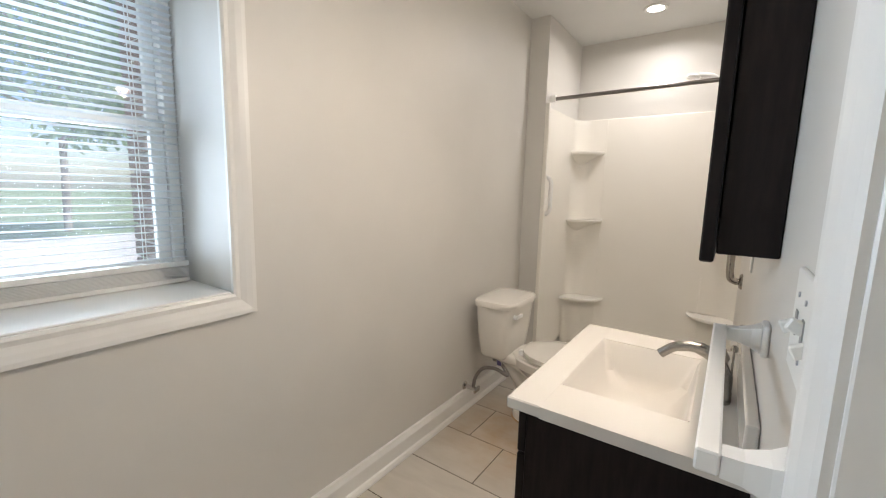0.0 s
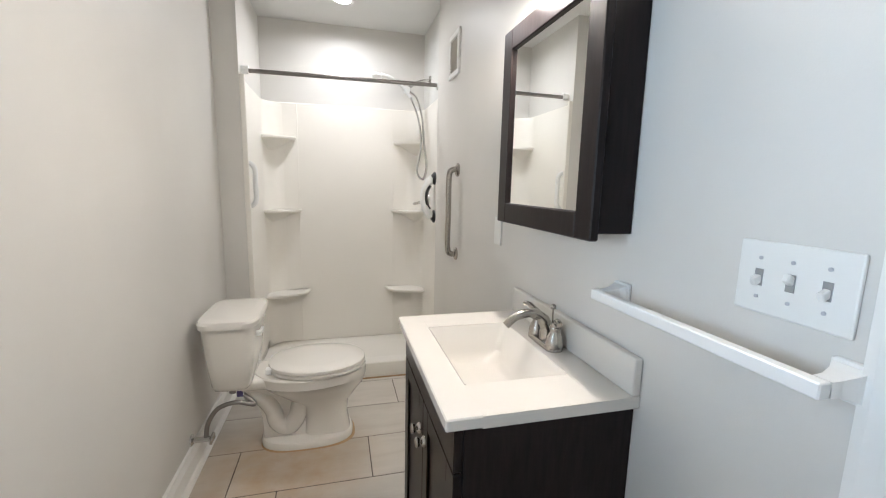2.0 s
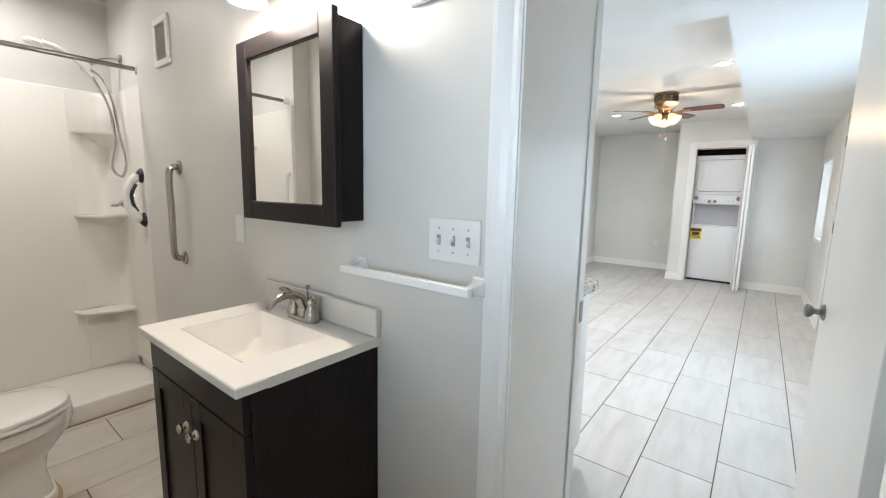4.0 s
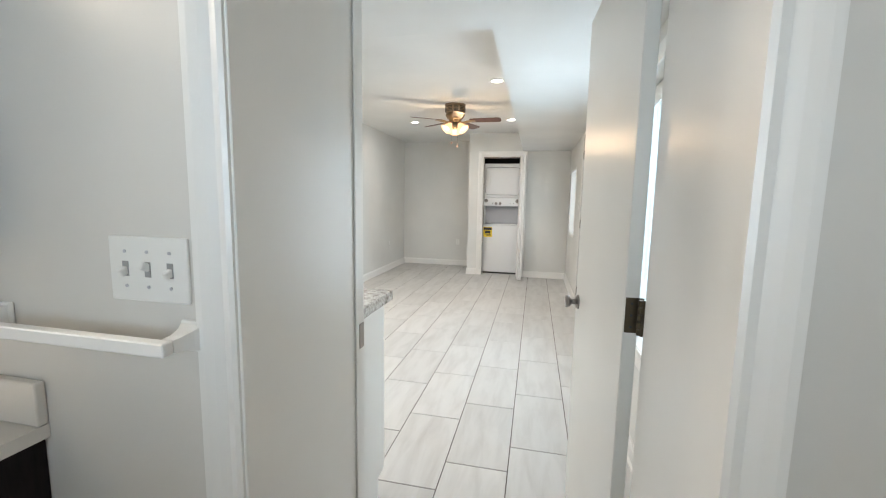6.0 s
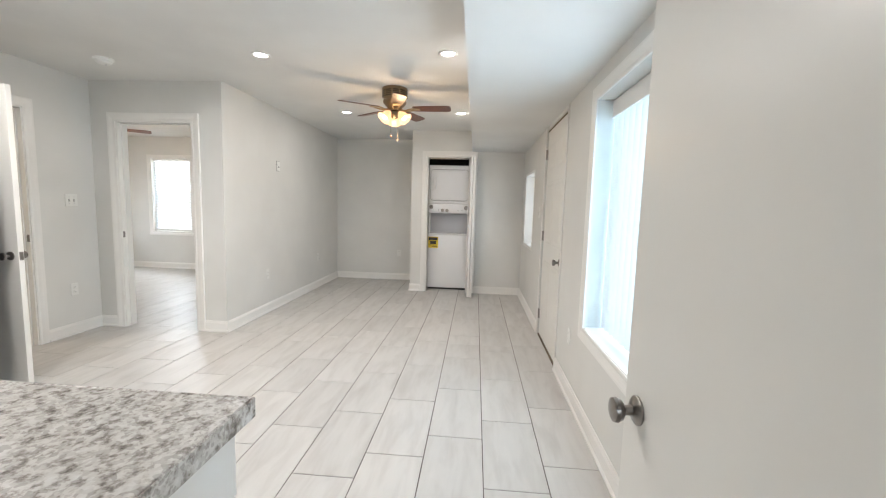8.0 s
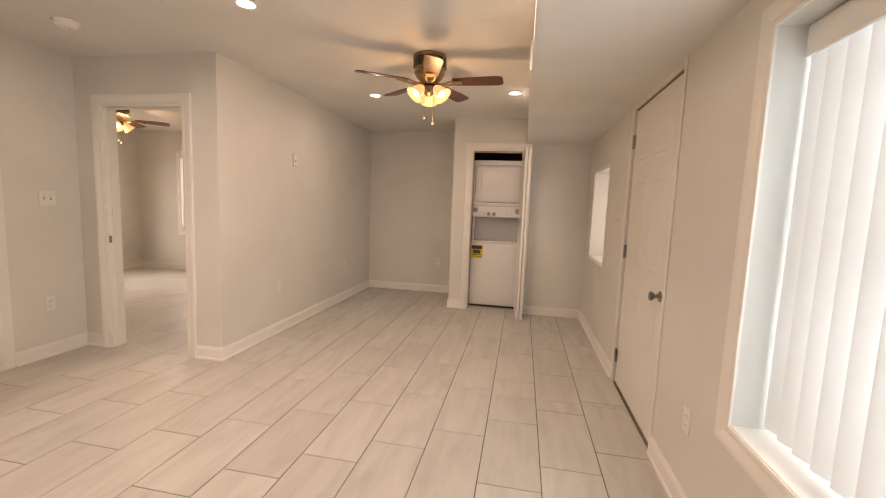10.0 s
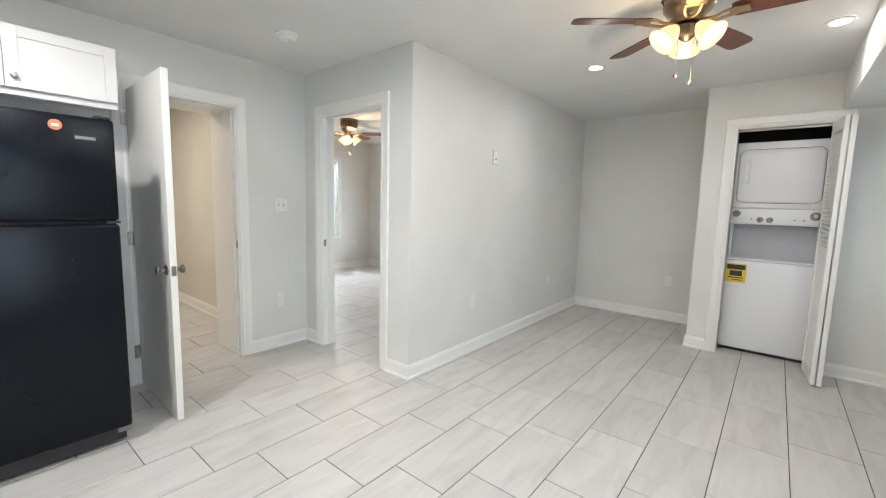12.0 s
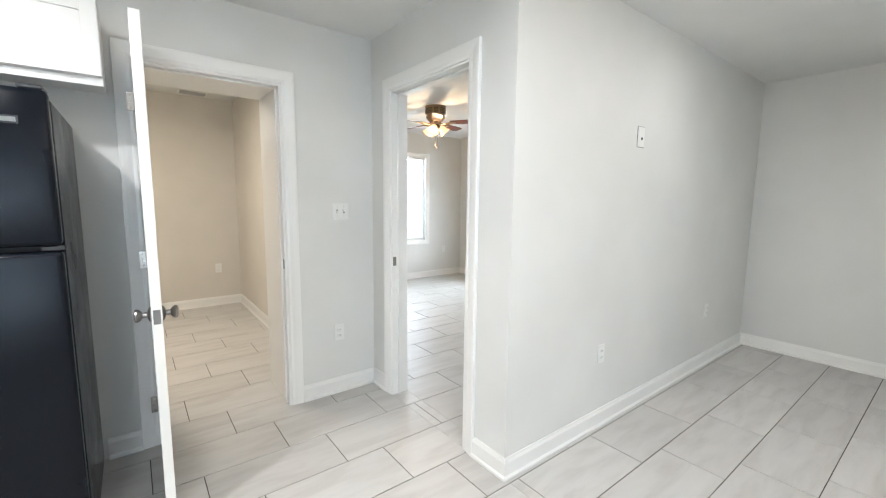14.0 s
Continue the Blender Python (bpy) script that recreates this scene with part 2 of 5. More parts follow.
# ---- mesh helpers ----
def box(bm, x0, x1, y0, y1, z0, z1, bevel=0.0, seg=1, m=None):
    r = bmesh.ops.create_cube(bm, size=1)
    vs = r["verts"]
    for v in vs:
        v.co = Vector((x0 + (v.co.x + 0.5) * (x1 - x0), y0 + (v.co.y + 0.5) * (y1 - y0), z0 + (v.co.z + 0.5) * (z1 - z0)))
    if m is not None:
        for v in vs:
            v.co = m @ v.co
    if bevel:
        es = list({e for v in vs for e in v.link_edges})
        bmesh.ops.bevel(bm, geom=es, offset=bevel, segments=seg, profile=0.5, affect="EDGES")
    return bm


def rod(bm, p, q, r, seg=16, r2=None):
    p, q = Vector(p), Vector(q)
    d = q - p
    m = Matrix.Translation((p + q) / 2) @ d.to_track_quat("Z", "Y").to_matrix().to_4x4()
    bmesh.ops.create_cone(bm, cap_ends=True, segments=seg, radius1=r, radius2=r if r2 is None else r2, depth=d.length, matrix=m)
    return bm


def loft(bm, rings, close_ends=True):
    """Rings of points of one length, joined by quads."""
    made = [[bm.verts.new(p) for p in ring] for ring in rings]
    n = len(made[0])
    for a, b in zip(made, made[1:]):
        for i in range(n):
            j = (i + 1) % n
            bm.faces.new((a[i], a[j], b[j], b[i]))
    if close_ends:
        bm.faces.new(made[0][::-1]), bm.faces.new(made[-1])
    return bm


def tube(bm, pts, r, seg=10, smooth=4):
    """A round tube through the points, rounded between them."""
    pts = [Vector(p) for p in pts]
    if smooth:
        full = []
        ext = [2 * pts[0] - pts[1], *pts, 2 * pts[-1] - pts[-2]]
        for i in range(1, len(ext) - 2):
            a, b, c, d = ext[i - 1:i + 3]
            for k in range(smooth):
                t = k / smooth
                full.append(0.5 * ((2 * b) + (c - a) * t + (2 * a - 5 * b + 4 * c - d) * t * t + (3 * b - a - 3 * c + d) * t ** 3))
        pts = full + [pts[-1]]
    rings, up = [], Vector((0.31, 0.17, 0.93))
    for i, p in enumerate(pts):
        d = (pts[min(i + 1, len(pts) - 1)] - pts[max(i - 1, 0)]).normalized()
        u = d.cross(up).normalized()
        w = u.cross(d)
        up = w
        rr = r[i * (len(r) - 1) // (len(pts) - 1)] if isinstance(r, (list, tuple)) else r
        rings.append([p + (u * math.cos(2 * math.pi * k / seg) + w * math.sin(2 * math.pi * k / seg)) * rr for k in range(seg)])
    return loft(bm, rings)


def lathe(bm, profile, at=(0, 0, 0), seg=28, m=None, caps=True):
    """A profile of (radius, z) turned round the z axis."""
    rings = []
    for r, z in profile:
        ring = [Vector((max(r, 1e-4) * math.cos(2 * math.pi * k / seg), max(r, 1e-4) * math.sin(2 * math.pi * k / seg), z)) for k in range(seg)]
        rings.append([(m @ p if m is not None else p) + Vector(at) for p in ring])
    return loft(bm, rings, caps)


def oval(cx, cy, z, ax, ay, seg=32, power=2.0, front=0.0):
    """A superellipse ring; front stretches its +x half."""
    pts = []
    for k in range(seg):
        a = 2 * math.pi * k / seg
        c, s = math.cos(a), math.sin(a)
        x = math.copysign(abs(c) ** (2 / power), c) * ax
        y = math.copysign(abs(s) ** (2 / power), s) * ay
        pts.append(Vector((cx + x * (1 + front if x > 0 else 1), cy + y, z)))
    return pts


def mesh_of(name, bm, mat, smooth=False):
    bmesh.ops.recalc_face_normals(bm, faces=bm.faces)
    me = bpy.data.meshes.new(name)
    bm.to_mesh(me)
    bm.free()
    if mat:
        me.materials.append(mat)
    if smooth:
        me.shade_smooth()
        me.set_sharp_from_angle(angle=radians(38))
    return me


def part(name, bm, mat, parent, label="", smooth=False):
    ob = new(name, mesh_of(name, bm, mat, smooth))
    ob.parent = parent
    if label:
        ob["label"] = label
    return ob


def thing(name, label, category, at=(0, 0, 0), group="", m=None):
    ob = new(name)
    ob.matrix_world = m if m is not None else Matrix.Translation(at)
    ob.empty_display_size = 0.1
    return tagged(ob, label, category, group)


def whole(name, bm, mat, label, category, smooth=False, group="", kind=""):
    return tagged(new(name, mesh_of(name, bm, mat, smooth)), label, category, group, kind)


def setting(name, bm, mat, label, category, smooth=False):
    return whole(name, bm, mat, label, category, smooth, kind="structure")


def B(*a, **k):
    return box(bmesh.new(), *a, **k)


def R(*a, **k):
    return rod(bmesh.new(), *a, **k)

# ---- large structure ----
CEIL, BATH_CEIL, SOFFIT = 2.42, 2.48, 2.12


def wall(name, x0, x1, y0, y1, z1, mat, label, axis="x", openings=(), z0=-0.05):
    """A thick wall that runs along axis, with openings (from, to, bottom, top) cut through it."""
    bm = bmesh.new()
    lo, hi = (x0, x1) if axis == "x" else (y0, y1)

    def piece(a, b, za, zb):
        if b - a > 1e-4 and zb - za > 1e-4:
            box(bm, *((a, b, y0, y1) if axis == "x" else (x0, x1, a, b)), za, zb)
    at = lo
    for a, b, za, zb in sorted(openings):
        piece(at, a, z0, z1), piece(a, b, z0, za), piece(a, b, zb, z1)
        at = b
    piece(at, hi, z0, z1)
    return setting(name, bm, mat, label, "wall")


BX0, BX1, BY0, BY1 = -1.25, 0.055, -0.62, 3.43
WA = 0.53
wall("wall_bath_window", -1.62, BX0, BY0 - 0.12, 3.6, 2.6, bath_paint, "pale warm grey painted bathroom wall round a deep window", "y", [(-0.28, 0.62, 0.985, 1.95)])
wall("wall_bath_near", BX0, BX1, BY0 - 0.12, BY0, 2.6, bath_paint, "pale grey painted bathroom end wall", "x")
wall("wall_bath_back", BX0, BX1 + 0.045, BY1, 3.6, 2.6, bath_paint, "pale grey painted wall above the shower", "x")
wall("wall_bath_alcove", BX0, -1.118, 2.735, BY1, 2.6, bath_paint, "narrow painted return wall beside the shower", "x")
wall("wall_between", BX1, WA, -0.66, 2.75, 2.6, bath_paint, "thick painted wall with the bathroom doorway", "y", [(-0.405, 0.345, -0.05, 2.03)])
wall("wall_between_shower", BX1 + 0.045, WA, 2.75, 4.3, 2.6, wall_paint, "thick painted wall behind the shower and kitchen", "y")
wall("wall_entry", BX1, 7.6, -1.10, -0.66, 2.6, wall_paint, "pale grey outer wall with entry door and windows", "x",
     [(0.80, 2.90, 0.585, 1.95), (3.69, 4.635, -0.05, 2.085), (5.40, 6.16, 0.83, 1.745)])
wall("wall_hall_door", WA, 4.16, 3.80, 4.25, 2.6, wall_paint, "pale grey wall with an open white door", "x", [(2.84, 3.55, -0.05, 2.03)])
wall("wall_bedroom_door", 4.16, 4.275, 2.46, 4.25, 2.6, wall_paint, "pale grey wall with the bedroom doorway", "y", [(2.765, 3.54, -0.05, 2.04)])
wall("wall_living_side", 4.275, 7.5, 2.46, 2.575, 2.6, wall_paint, "long pale grey living room wall", "x")
wall("wall_niche_back", 7.40, 7.5, 0.90, 2.46, 2.6, wall_paint, "pale grey back wall of the dining niche", "y")
wall("wall_niche_side", 6.65, 7.4, 0.90, 1.01, 2.6, wall_paint, "short pale grey side wall of the niche", "x")
wall("wall_closet_front", 6.53, 6.65, -0.66, 1.01, 2.6, wall_paint, "pale grey wall round the laundry closet", "y", [(0.11, 0.775, -0.05, 2.045)])
wall("wall_closet_back", 7.4, 7.5, -0.66, 0.90, 2.6, hall_paint, "plain closet back wall", "y")
wall("wall_closet_side", 6.65, 7.4, -0.05, 0.05, 2.6, hall_paint, "plain closet side wall", "x")
wall("wall_bedroom_back", 4.275, 7.75, 6.95, 7.1, 2.6, wall_paint, "pale grey bedroom wall with a window", "x", [(6.02, 6.82, 0.66, 2.04)])
wall("wall_bedroom_side", 7.6, 7.75, 2.575, 6.95, 2.6, wall_paint, "pale grey bedroom wall with a window", "y", [(5.31, 6.07, 0.70, 2.03)])
wall("wall_bedroom_inner", 4.16, 4.275, 4.25, 7.1, 2.6, wall_paint, "pale grey bedroom side wall", "y")
wall("wall_hall_right", 3.87, 3.97, 4.25, 6.9, 2.6, hall_paint, "warm beige side wall of the back room", "y")
wall("wall_hall_back", 1.9, 3.97, 6.9, 7.0, 2.6, hall_paint, "warm beige back wall of the back room", "x")
wall("wall_hall_left", 1.8, 1.9, 4.25, 7.0, 2.6, hall_paint, "warm beige side wall of the back room", "y")

setting("ceiling", B(WA - 0.2, 7.6, -1.0, 4.2, CEIL, CEIL + 0.15), ceiling_paint, "flat white painted living room ceiling", "ceiling")
setting("ceiling_bath", B(BX0 - 0.1, BX1 + 0.2, BY0 - 0.05, 3.5, BATH_CEIL, BATH_CEIL + 0.1), ceiling_paint, "flat white painted bathroom ceiling", "ceiling")
setting("ceiling_bedroom", B(4.0, 7.7, 2.5, 7.05, 2.44, 2.59), ceiling_paint, "flat white bedroom ceiling", "ceiling")
setting("ceiling_hall", B(1.85, 3.9, 4.2, 6.95, 2.52, 2.6), ceiling_paint, "flat white back room ceiling", "ceiling")
bm = B(WA, 6.53, -0.66, 0.11, SOFFIT, CEIL + 0.05)
box(bm, WA, 1.55, 0.11, 3.8, SOFFIT, CEIL + 0.05)
setting("soffit", bm, ceiling_paint, "white painted dropped soffit along the outer wall", "soffit")
setting("floor", B(-1.7, 7.8, -1.2, 7.2, -0.08, -0.003), grout, "dark grey grout bed under the floor tiles", "floor")


def strip(bm, p, q, out, profile):
    """A moulding of profile (depth, height) from p to q on the floor plan, out: the side that it faces."""
    p, q, out = Vector((*p, 0)), Vector((*q, 0)), Vector((*out, 0))
    loft(bm, [[e + out * d + Vector((0, 0, h)) for d, h in profile] for e in (p, q)])


BASE = [(0, 0), (0.022, 0), (0.022, 0.012), (0.014, 0.022), (0.013, 0.085), (0.008, 0.098), (0.006, 0.108), (0, 0.108)]
BASE_DEEP = [(0, 0), (0.044, 0), (0.043, 0.010), (0.036, 0.022), (0.027, 0.027), (0.025, 0.088), (0.017, 0.103), (0.013, 0.112), (0, 0.112)]
T = 0.014
for where, (p, q, out) in {
    "bath_left": ((BX0, BY0), (BX0, 2.735), (1, 0)),
    "bath_right_a": ((BX1, 0.42), (BX1, 0.79), (-1, 0)), "bath_right_b": ((BX1, 1.40), (BX1, 2.70), (-1, 0)),
    "living_left": ((4.16 - T, 2.46), (7.40, 2.46), (0, -1)),
    "bed_wall_a": ((4.16, 2.46 - T), (4.16, 2.69), (-1, 0)), "bed_wall_b": ((4.16, 3.615), (4.16, 3.80), (-1, 0)),
    "hall_door_a": ((2.62, 3.80), (2.765, 3.80), (0, -1)), "hall_door_b": ((3.63, 3.80), (4.16, 3.80), (0, -1)),
    "niche_back": ((7.40, 1.01), (7.40, 2.46), (-1, 0)), "niche_side": ((6.53 - T, 1.01), (7.40, 1.01), (0, 1)),
    "closet_a": ((6.53, 0.855), (6.53, 1.01 + T), (-1, 0)), "closet_b": ((6.53, -0.66), (6.53, 0.03), (-1, 0)),
    "entry_a": ((4.673, -0.66), (6.53, -0.66), (0, 1)), "entry_b": ((WA, -0.66), (3.663, -0.66), (0, 1)),
    "bedroom_back": ((4.275, 6.95), (7.6, 6.95), (0, -1)), "bedroom_side": ((7.6, 2.575), (7.6, 6.95), (-1, 0)),
    "hall_back": ((1.9, 6.9), (3.87, 6.9), (0, -1)), "hall_right": ((3.87, 4.25), (3.87, 6.9), (-1, 0)),
}.items():
    bm = bmesh.new()
    strip(bm, p, q, out, BASE_DEEP if where == "bath_left" else BASE)
    setting("baseboard_" + where, bm, trim_white, "white painted moulded baseboard with shoe moulding", "baseboard")


def casing(name, axis, face, out, a, b, top, bottom=None, width=0.078, depth=0.018, mat=trim_white):
    """Moulded casing round an opening a..b on the wall face at that coordinate; out is +1 or -1. With bottom it closes below (a window)."""
    prof = [(0, 0), (0, depth * 0.55), (width * 0.12, depth * 0.72), (width * 0.3, depth * 0.6), (width * 0.55, depth * 0.85), (width * 0.8, depth), (width * 0.97, depth), (width, depth * 0.8), (width, 0)]
    lo = 0.0 if bottom is None else bottom
    path = [(a, lo), (a, top), (b, top), (b, lo)]
    corners = [(-1, 0 if bottom is None else -1), (-1, 1), (1, 1), (1, 0 if bottom is None else -1)]
    rings = []
    for (u, z), (cu, cz) in zip(path, corners):
        ring = []
        for w, d in prof:
            uu, zz, nn = u + cu * w, z + cz * w, face + out * d
            ring.append(Vector((uu, nn, zz)) if axis == "x" else Vector((nn, uu, zz)))
        rings.append(ring)
    bm = bmesh.new()
    if bottom is None:
        loft(bm, rings)
    else:
        loft(bm, rings + [[p.copy() for p in rings[0]]], close_ends=False)
        bmesh.ops.remove_doubles(bm, verts=bm.verts, dist=1e-5)
    return setting(name, bm, mat, "white painted moulded casing round the opening", "trim")


def jamb(name, axis, n0, n1, a, b, top, stop=None, t=0.012):
    """Lining boards of a doorway through the wall from n0 to n1, with a door stop."""
    bm = bmesh.new()
    def bx(u0, u1, m0, m1, z0, z1):
        box(bm, *((u0, u1, m0, m1) if axis == "x" else (m0, m1, u0, u1)), z0, z1, bevel=0.0015)
    bx(a, a + t, n0, n1, 0, top - t), bx(b - t, b, n0, n1, 0, top - t), bx(a, b, n0, n1, top - t, top)
    if stop:
        s0, s1 = stop
        bx(a + t, a + t + 0.011, s0, s1, 0, top - t), bx(b - t - 0.011, b - t, s0, s1, 0, top - t), bx(a + t, b - t, s0, s1, top - t - 0.011, top - t)
    return setting(name, bm, trim_white, "white painted door lining with stop", "trim")


casing("trim_bath_door_inside", "y", BX1, -1, -0.374, 0.337, 2.03, width=0.07)
casing("trim_bath_door_outside", "y", WA, 1, -0.405, 0.345, 2.03, width=0.07)
jamb("trim_bath_door_lining", "y", BX1 - 0.004, WA - 0.042, -0.405, 0.345, 2.03)
for side, (y0, y1) in {"hinge_side": (-0.412, -0.395), "latch_side": (0.331, 0.352)}.items():
    edge = B(WA - 0.040, WA + 0.008, y0, y1, 0.0, 2.018, bevel=0.004, seg=2)
    yb = y1 if side == "hinge_side" else y0
    box(edge, WA - 0.052, WA - 0.041, *sorted((yb - 0.004, yb)), 0.0, 2.018, bevel=0.0015)
    setting("trim_bath_door_" + side, edge, trim_white, "white painted rebated edge of the bathroom door frame", "trim")
casing("trim_hall_door", "x", 3.80, -1, 2.84, 3.55, 2.03)
jamb("trim_hall_door_lining", "x", 3.796, 4.254, 2.84, 3.55, 2.03, (3.84, 3.855))
casing("trim_bedroom_door", "y", 4.16, -1, 2.765, 3.54, 2.04)
casing("trim_bedroom_door_inside", "y", 4.275, 1, 2.765, 3.54, 2.04)
jamb("trim_bedroom_door_lining", "y", 4.156, 4.279, 2.765, 3.54, 2.04, (4.20, 4.215))
casing("trim_closet", "y", 6.53, -1, 0.11, 0.775, 2.045)
jamb("trim_closet_lining", "y", 6.526, 6.654, 0.11, 0.775, 2.045)
casing("trim_bath_window", "y", BX0, 1, -0.28, 0.62, 1.95, 0.985, width=0.07, depth=0.022)
casing("trim_big_window", "x", -0.66, 1, 0.80, 2.90, 1.95, 0.585, width=0.078, depth=0.016)
casing("trim_small_window", "x", -0.66, 1, 5.40, 6.16, 1.745, 0.83, width=0.03, depth=0.01)
casing("trim_bedroom_window", "x", 6.95, -1, 6.02, 6.82, 2.04, 0.66)
casing("trim_bedroom_side_window", "y", 7.6, -1, 5.31, 6.07, 2.03, 0.70)
for name, args in {
    "bath": (-1.56, BX0 + 0.004, -0.278, 0.618, 0.965, 0.991), "big": (0.802, 2.898, -1.06, -0.656, 0.567, 0.591),
    "small": (5.402, 6.158, -1.06, -0.656, 0.812, 0.836),
}.items():
    setting("window_sill_" + name, B(*args, bevel=0.003), trim_white, "white painted deep window sill board", "window sill")

# ---- bathroom things ----
def knob_round(name, parent, at, axis, mat, r=0.026, reach=0.055):
    """A turned door knob on a round rose, standing out along axis."""
    m = Vector(axis).to_track_quat("Z", "Y").to_matrix().to_4x4()
    bm = lathe(bmesh.new(), [(0.0, 0), (r * 1.15, 0), (r * 1.15, 0.004), (r * 0.9, 0.009), (r * 0.42, 0.013), (r * 0.4, reach * 0.5), (r * 0.8, reach * 0.62), (r, reach * 0.8), (r * 0.93, reach * 0.93), (r * 0.55, reach), (0.0, reach)], at, 20, m)
    return part(name, bm, mat, parent, smooth=True)


slot_grey = material("slot_grey", (0.30, 0.30, 0.295), 0.5)


def wall_plate(name, label, category, at, out, w, h, kind):
    """A cover plate on a wall; out is the way it faces; kind: toggles (a number), outlet or blank."""
    m = Matrix.Translation(at) @ Vector(out).to_track_quat("-Y", "Z").to_matrix().to_4x4()
    t = thing(name, label, category, m=m)
    part("plate", B(-w / 2, w / 2, -0.006, 0.0005, -h / 2, h / 2, bevel=0.003, seg=2), plate_white, t)
    if isinstance(kind, int):
        for k in range(kind):
            x = (k - (kind - 1) / 2) * 0.046
            part("toggle_slot", B(x - 0.006, x + 0.006, -0.0072, -0.0045, -0.013, 0.013), slot_grey, t)
            part("toggle", B(x - 0.0045, x + 0.0045, -0.02, -0.005, -0.006, 0.007, bevel=0.0015, m=Matrix.Rotation(radians(-25 if k % 2 else 25), 4, "X")), plate_white, t)
            for s in (-1, 1):
                part("screw", R((x, -0.0055, s * 0.03), (x, -0.0075, s * 0.03), 0.003, 8), grey_panel, t)
    elif kind == "outlet":
        for s in (-1, 1):
            part("socket", B(-0.017, 0.017, -0.009, -0.005, s * 0.02 - 0.014, s * 0.02 + 0.014, bevel=0.002), plate_white, t)
            for sx in (-0.006, 0.006):
                part("slot", B(sx - 0.001, sx + 0.001, -0.0095, -0.0088, s * 0.02 - 0.005, s * 0.02 + 0.005), ink, t)
    elif kind == "cable":
        part("cable_hole", R((0.004, -0.004, -0.01), (0.004, -0.0075, -0.01), 0.009, 12), ink, t)
        # Dark rim that draws the shaded outline round the plate.
        part("shadow_rim", B(-w / 2 - 0.002, w / 2 + 0.002, -0.002, 0.0006, -h / 2 - 0.002, h / 2 + 0.002), seam_grey, t)
    return t


def window_unit(name, axis, n, out, a, b, z0, z1, label, pane=window_glass):
    """A double-hung window in the plane n; out points outdoors."""
    w = thing(name, label, "window")
    w["kind"] = "structure"

    def bx(u0, u1, d0, d1, za, zb, bev=0.003):
        lo, hi = sorted((n + out * d0, n + out * d1))
        return B(*((u0, u1, lo, hi) if axis == "x" else (lo, hi, u0, u1)), za, zb, bevel=bev)
    mid = (z0 + z1) / 2 + 0.01
    for nm, g in (("window_frame", (a, a + 0.035, 0, 0.07, z0, z1)), ("window_frame", (b - 0.035, b, 0, 0.07, z0, z1)),
                  ("window_frame", (a + 0.035, b - 0.035, 0, 0.07, z1 - 0.035, z1)), ("window_frame", (a + 0.035, b - 0.035, 0, 0.07, z0, z0 + 0.03)),
                  ("lower_sash", (a + 0.036, a + 0.075, 0.012, 0.04, z0 + 0.031, mid)), ("lower_sash", (b - 0.075, b - 0.036, 0.012, 0.04, z0 + 0.031, mid)),
                  ("lower_sash", (a + 0.076, b - 0.076, 0.012, 0.04, z0 + 0.031, z0 + 0.075)), ("meeting_rail", (a + 0.036, b - 0.036, 0.012, 0.045, mid, mid + 0.04)),
                  ("upper_sash", (a + 0.036, a + 0.07, 0.042, 0.066, mid + 0.041, z1 - 0.036)), ("upper_sash", (b - 0.07, b - 0.036, 0.042, 0.066, mid + 0.041, z1 - 0.036))):
        part(nm, bx(*g), trim_white, w)
    for g in ((a + 0.07, b - 0.07, 0.024, 0.028, z0 + 0.07, mid + 0.01), (a + 0.066, b - 0.066, 0.052, 0.056, mid + 0.03, z1 - 0.03)):
        part("pane", bx(*g, 0), pane, w).visible_shadow = False
    return w


def mini_blind(name, label, axis, n, a, b, z0, z1, pitch=0.0215, width=0.025, tilt=8, side=1):
    """A horizontal blind in the plane n: head rail, slats, bottom rail, ladder cords, wand."""
    t = thing(name, label, "window blind")

    def bx(u0, u1, d0, d1, za, zb, bev=0.002):
        lo, hi = sorted((n + d0, n + d1))
        return B(*((u0, u1, lo, hi) if axis == "x" else (lo, hi, u0, u1)), za, zb, bevel=bev)
    part("head_rail", bx(a, b, -0.014, 0.014, z1 - 0.028, z1), trim_white, t)
    rows, c, s = int((z1 - 0.04 - z0) / pitch), math.cos(radians(tilt)), math.sin(radians(tilt)) * side
    bm = bmesh.new()
    prof = [(-0.5, 0.0), (-0.25, 0.09), (0, 0.12), (0.25, 0.09), (0.5, 0.0)]
    top, bot = [], []
    for u in (a + 0.004, b - 0.004):
        ring = []
        for d, h in prof + [(p, q - 0.05) for p, q in prof[::-1]]:
            dd, hh = d * width, h * width
            dn, dz = dd * c - hh * s, dd * s + hh * c
            ring.append(Vector((u, dn, dz)) if axis == "x" else Vector((dn, u, dz)))
        top.append(ring)
    loft(bm, top)
    me = mesh_of("slat", bm, blind_white)
    for k in range(rows):
        z = z0 + 0.03 + k * pitch
        sl = new("slat", me)
        sl.parent = t
        sl.location = (0, n, z) if axis == "x" else (n, 0, z)
    part("bottom_rail", bx(a, b, -0.012, 0.012, z0, z0 + 0.018), trim_white, t)
    for u in (a + 0.12, b - 0.12):
        for d in (-width / 2 - 0.001, width / 2 + 0.001):
            p, q = ((u, n + d, z0 + 0.01), (u, n + d, z1 - 0.02)) if axis == "x" else ((n + d, u, z0 + 0.01), (n + d, u, z1 - 0.02))
            part("ladder_cord", R(p, q, 0.0012, 6), plastic_white, t)
    return t


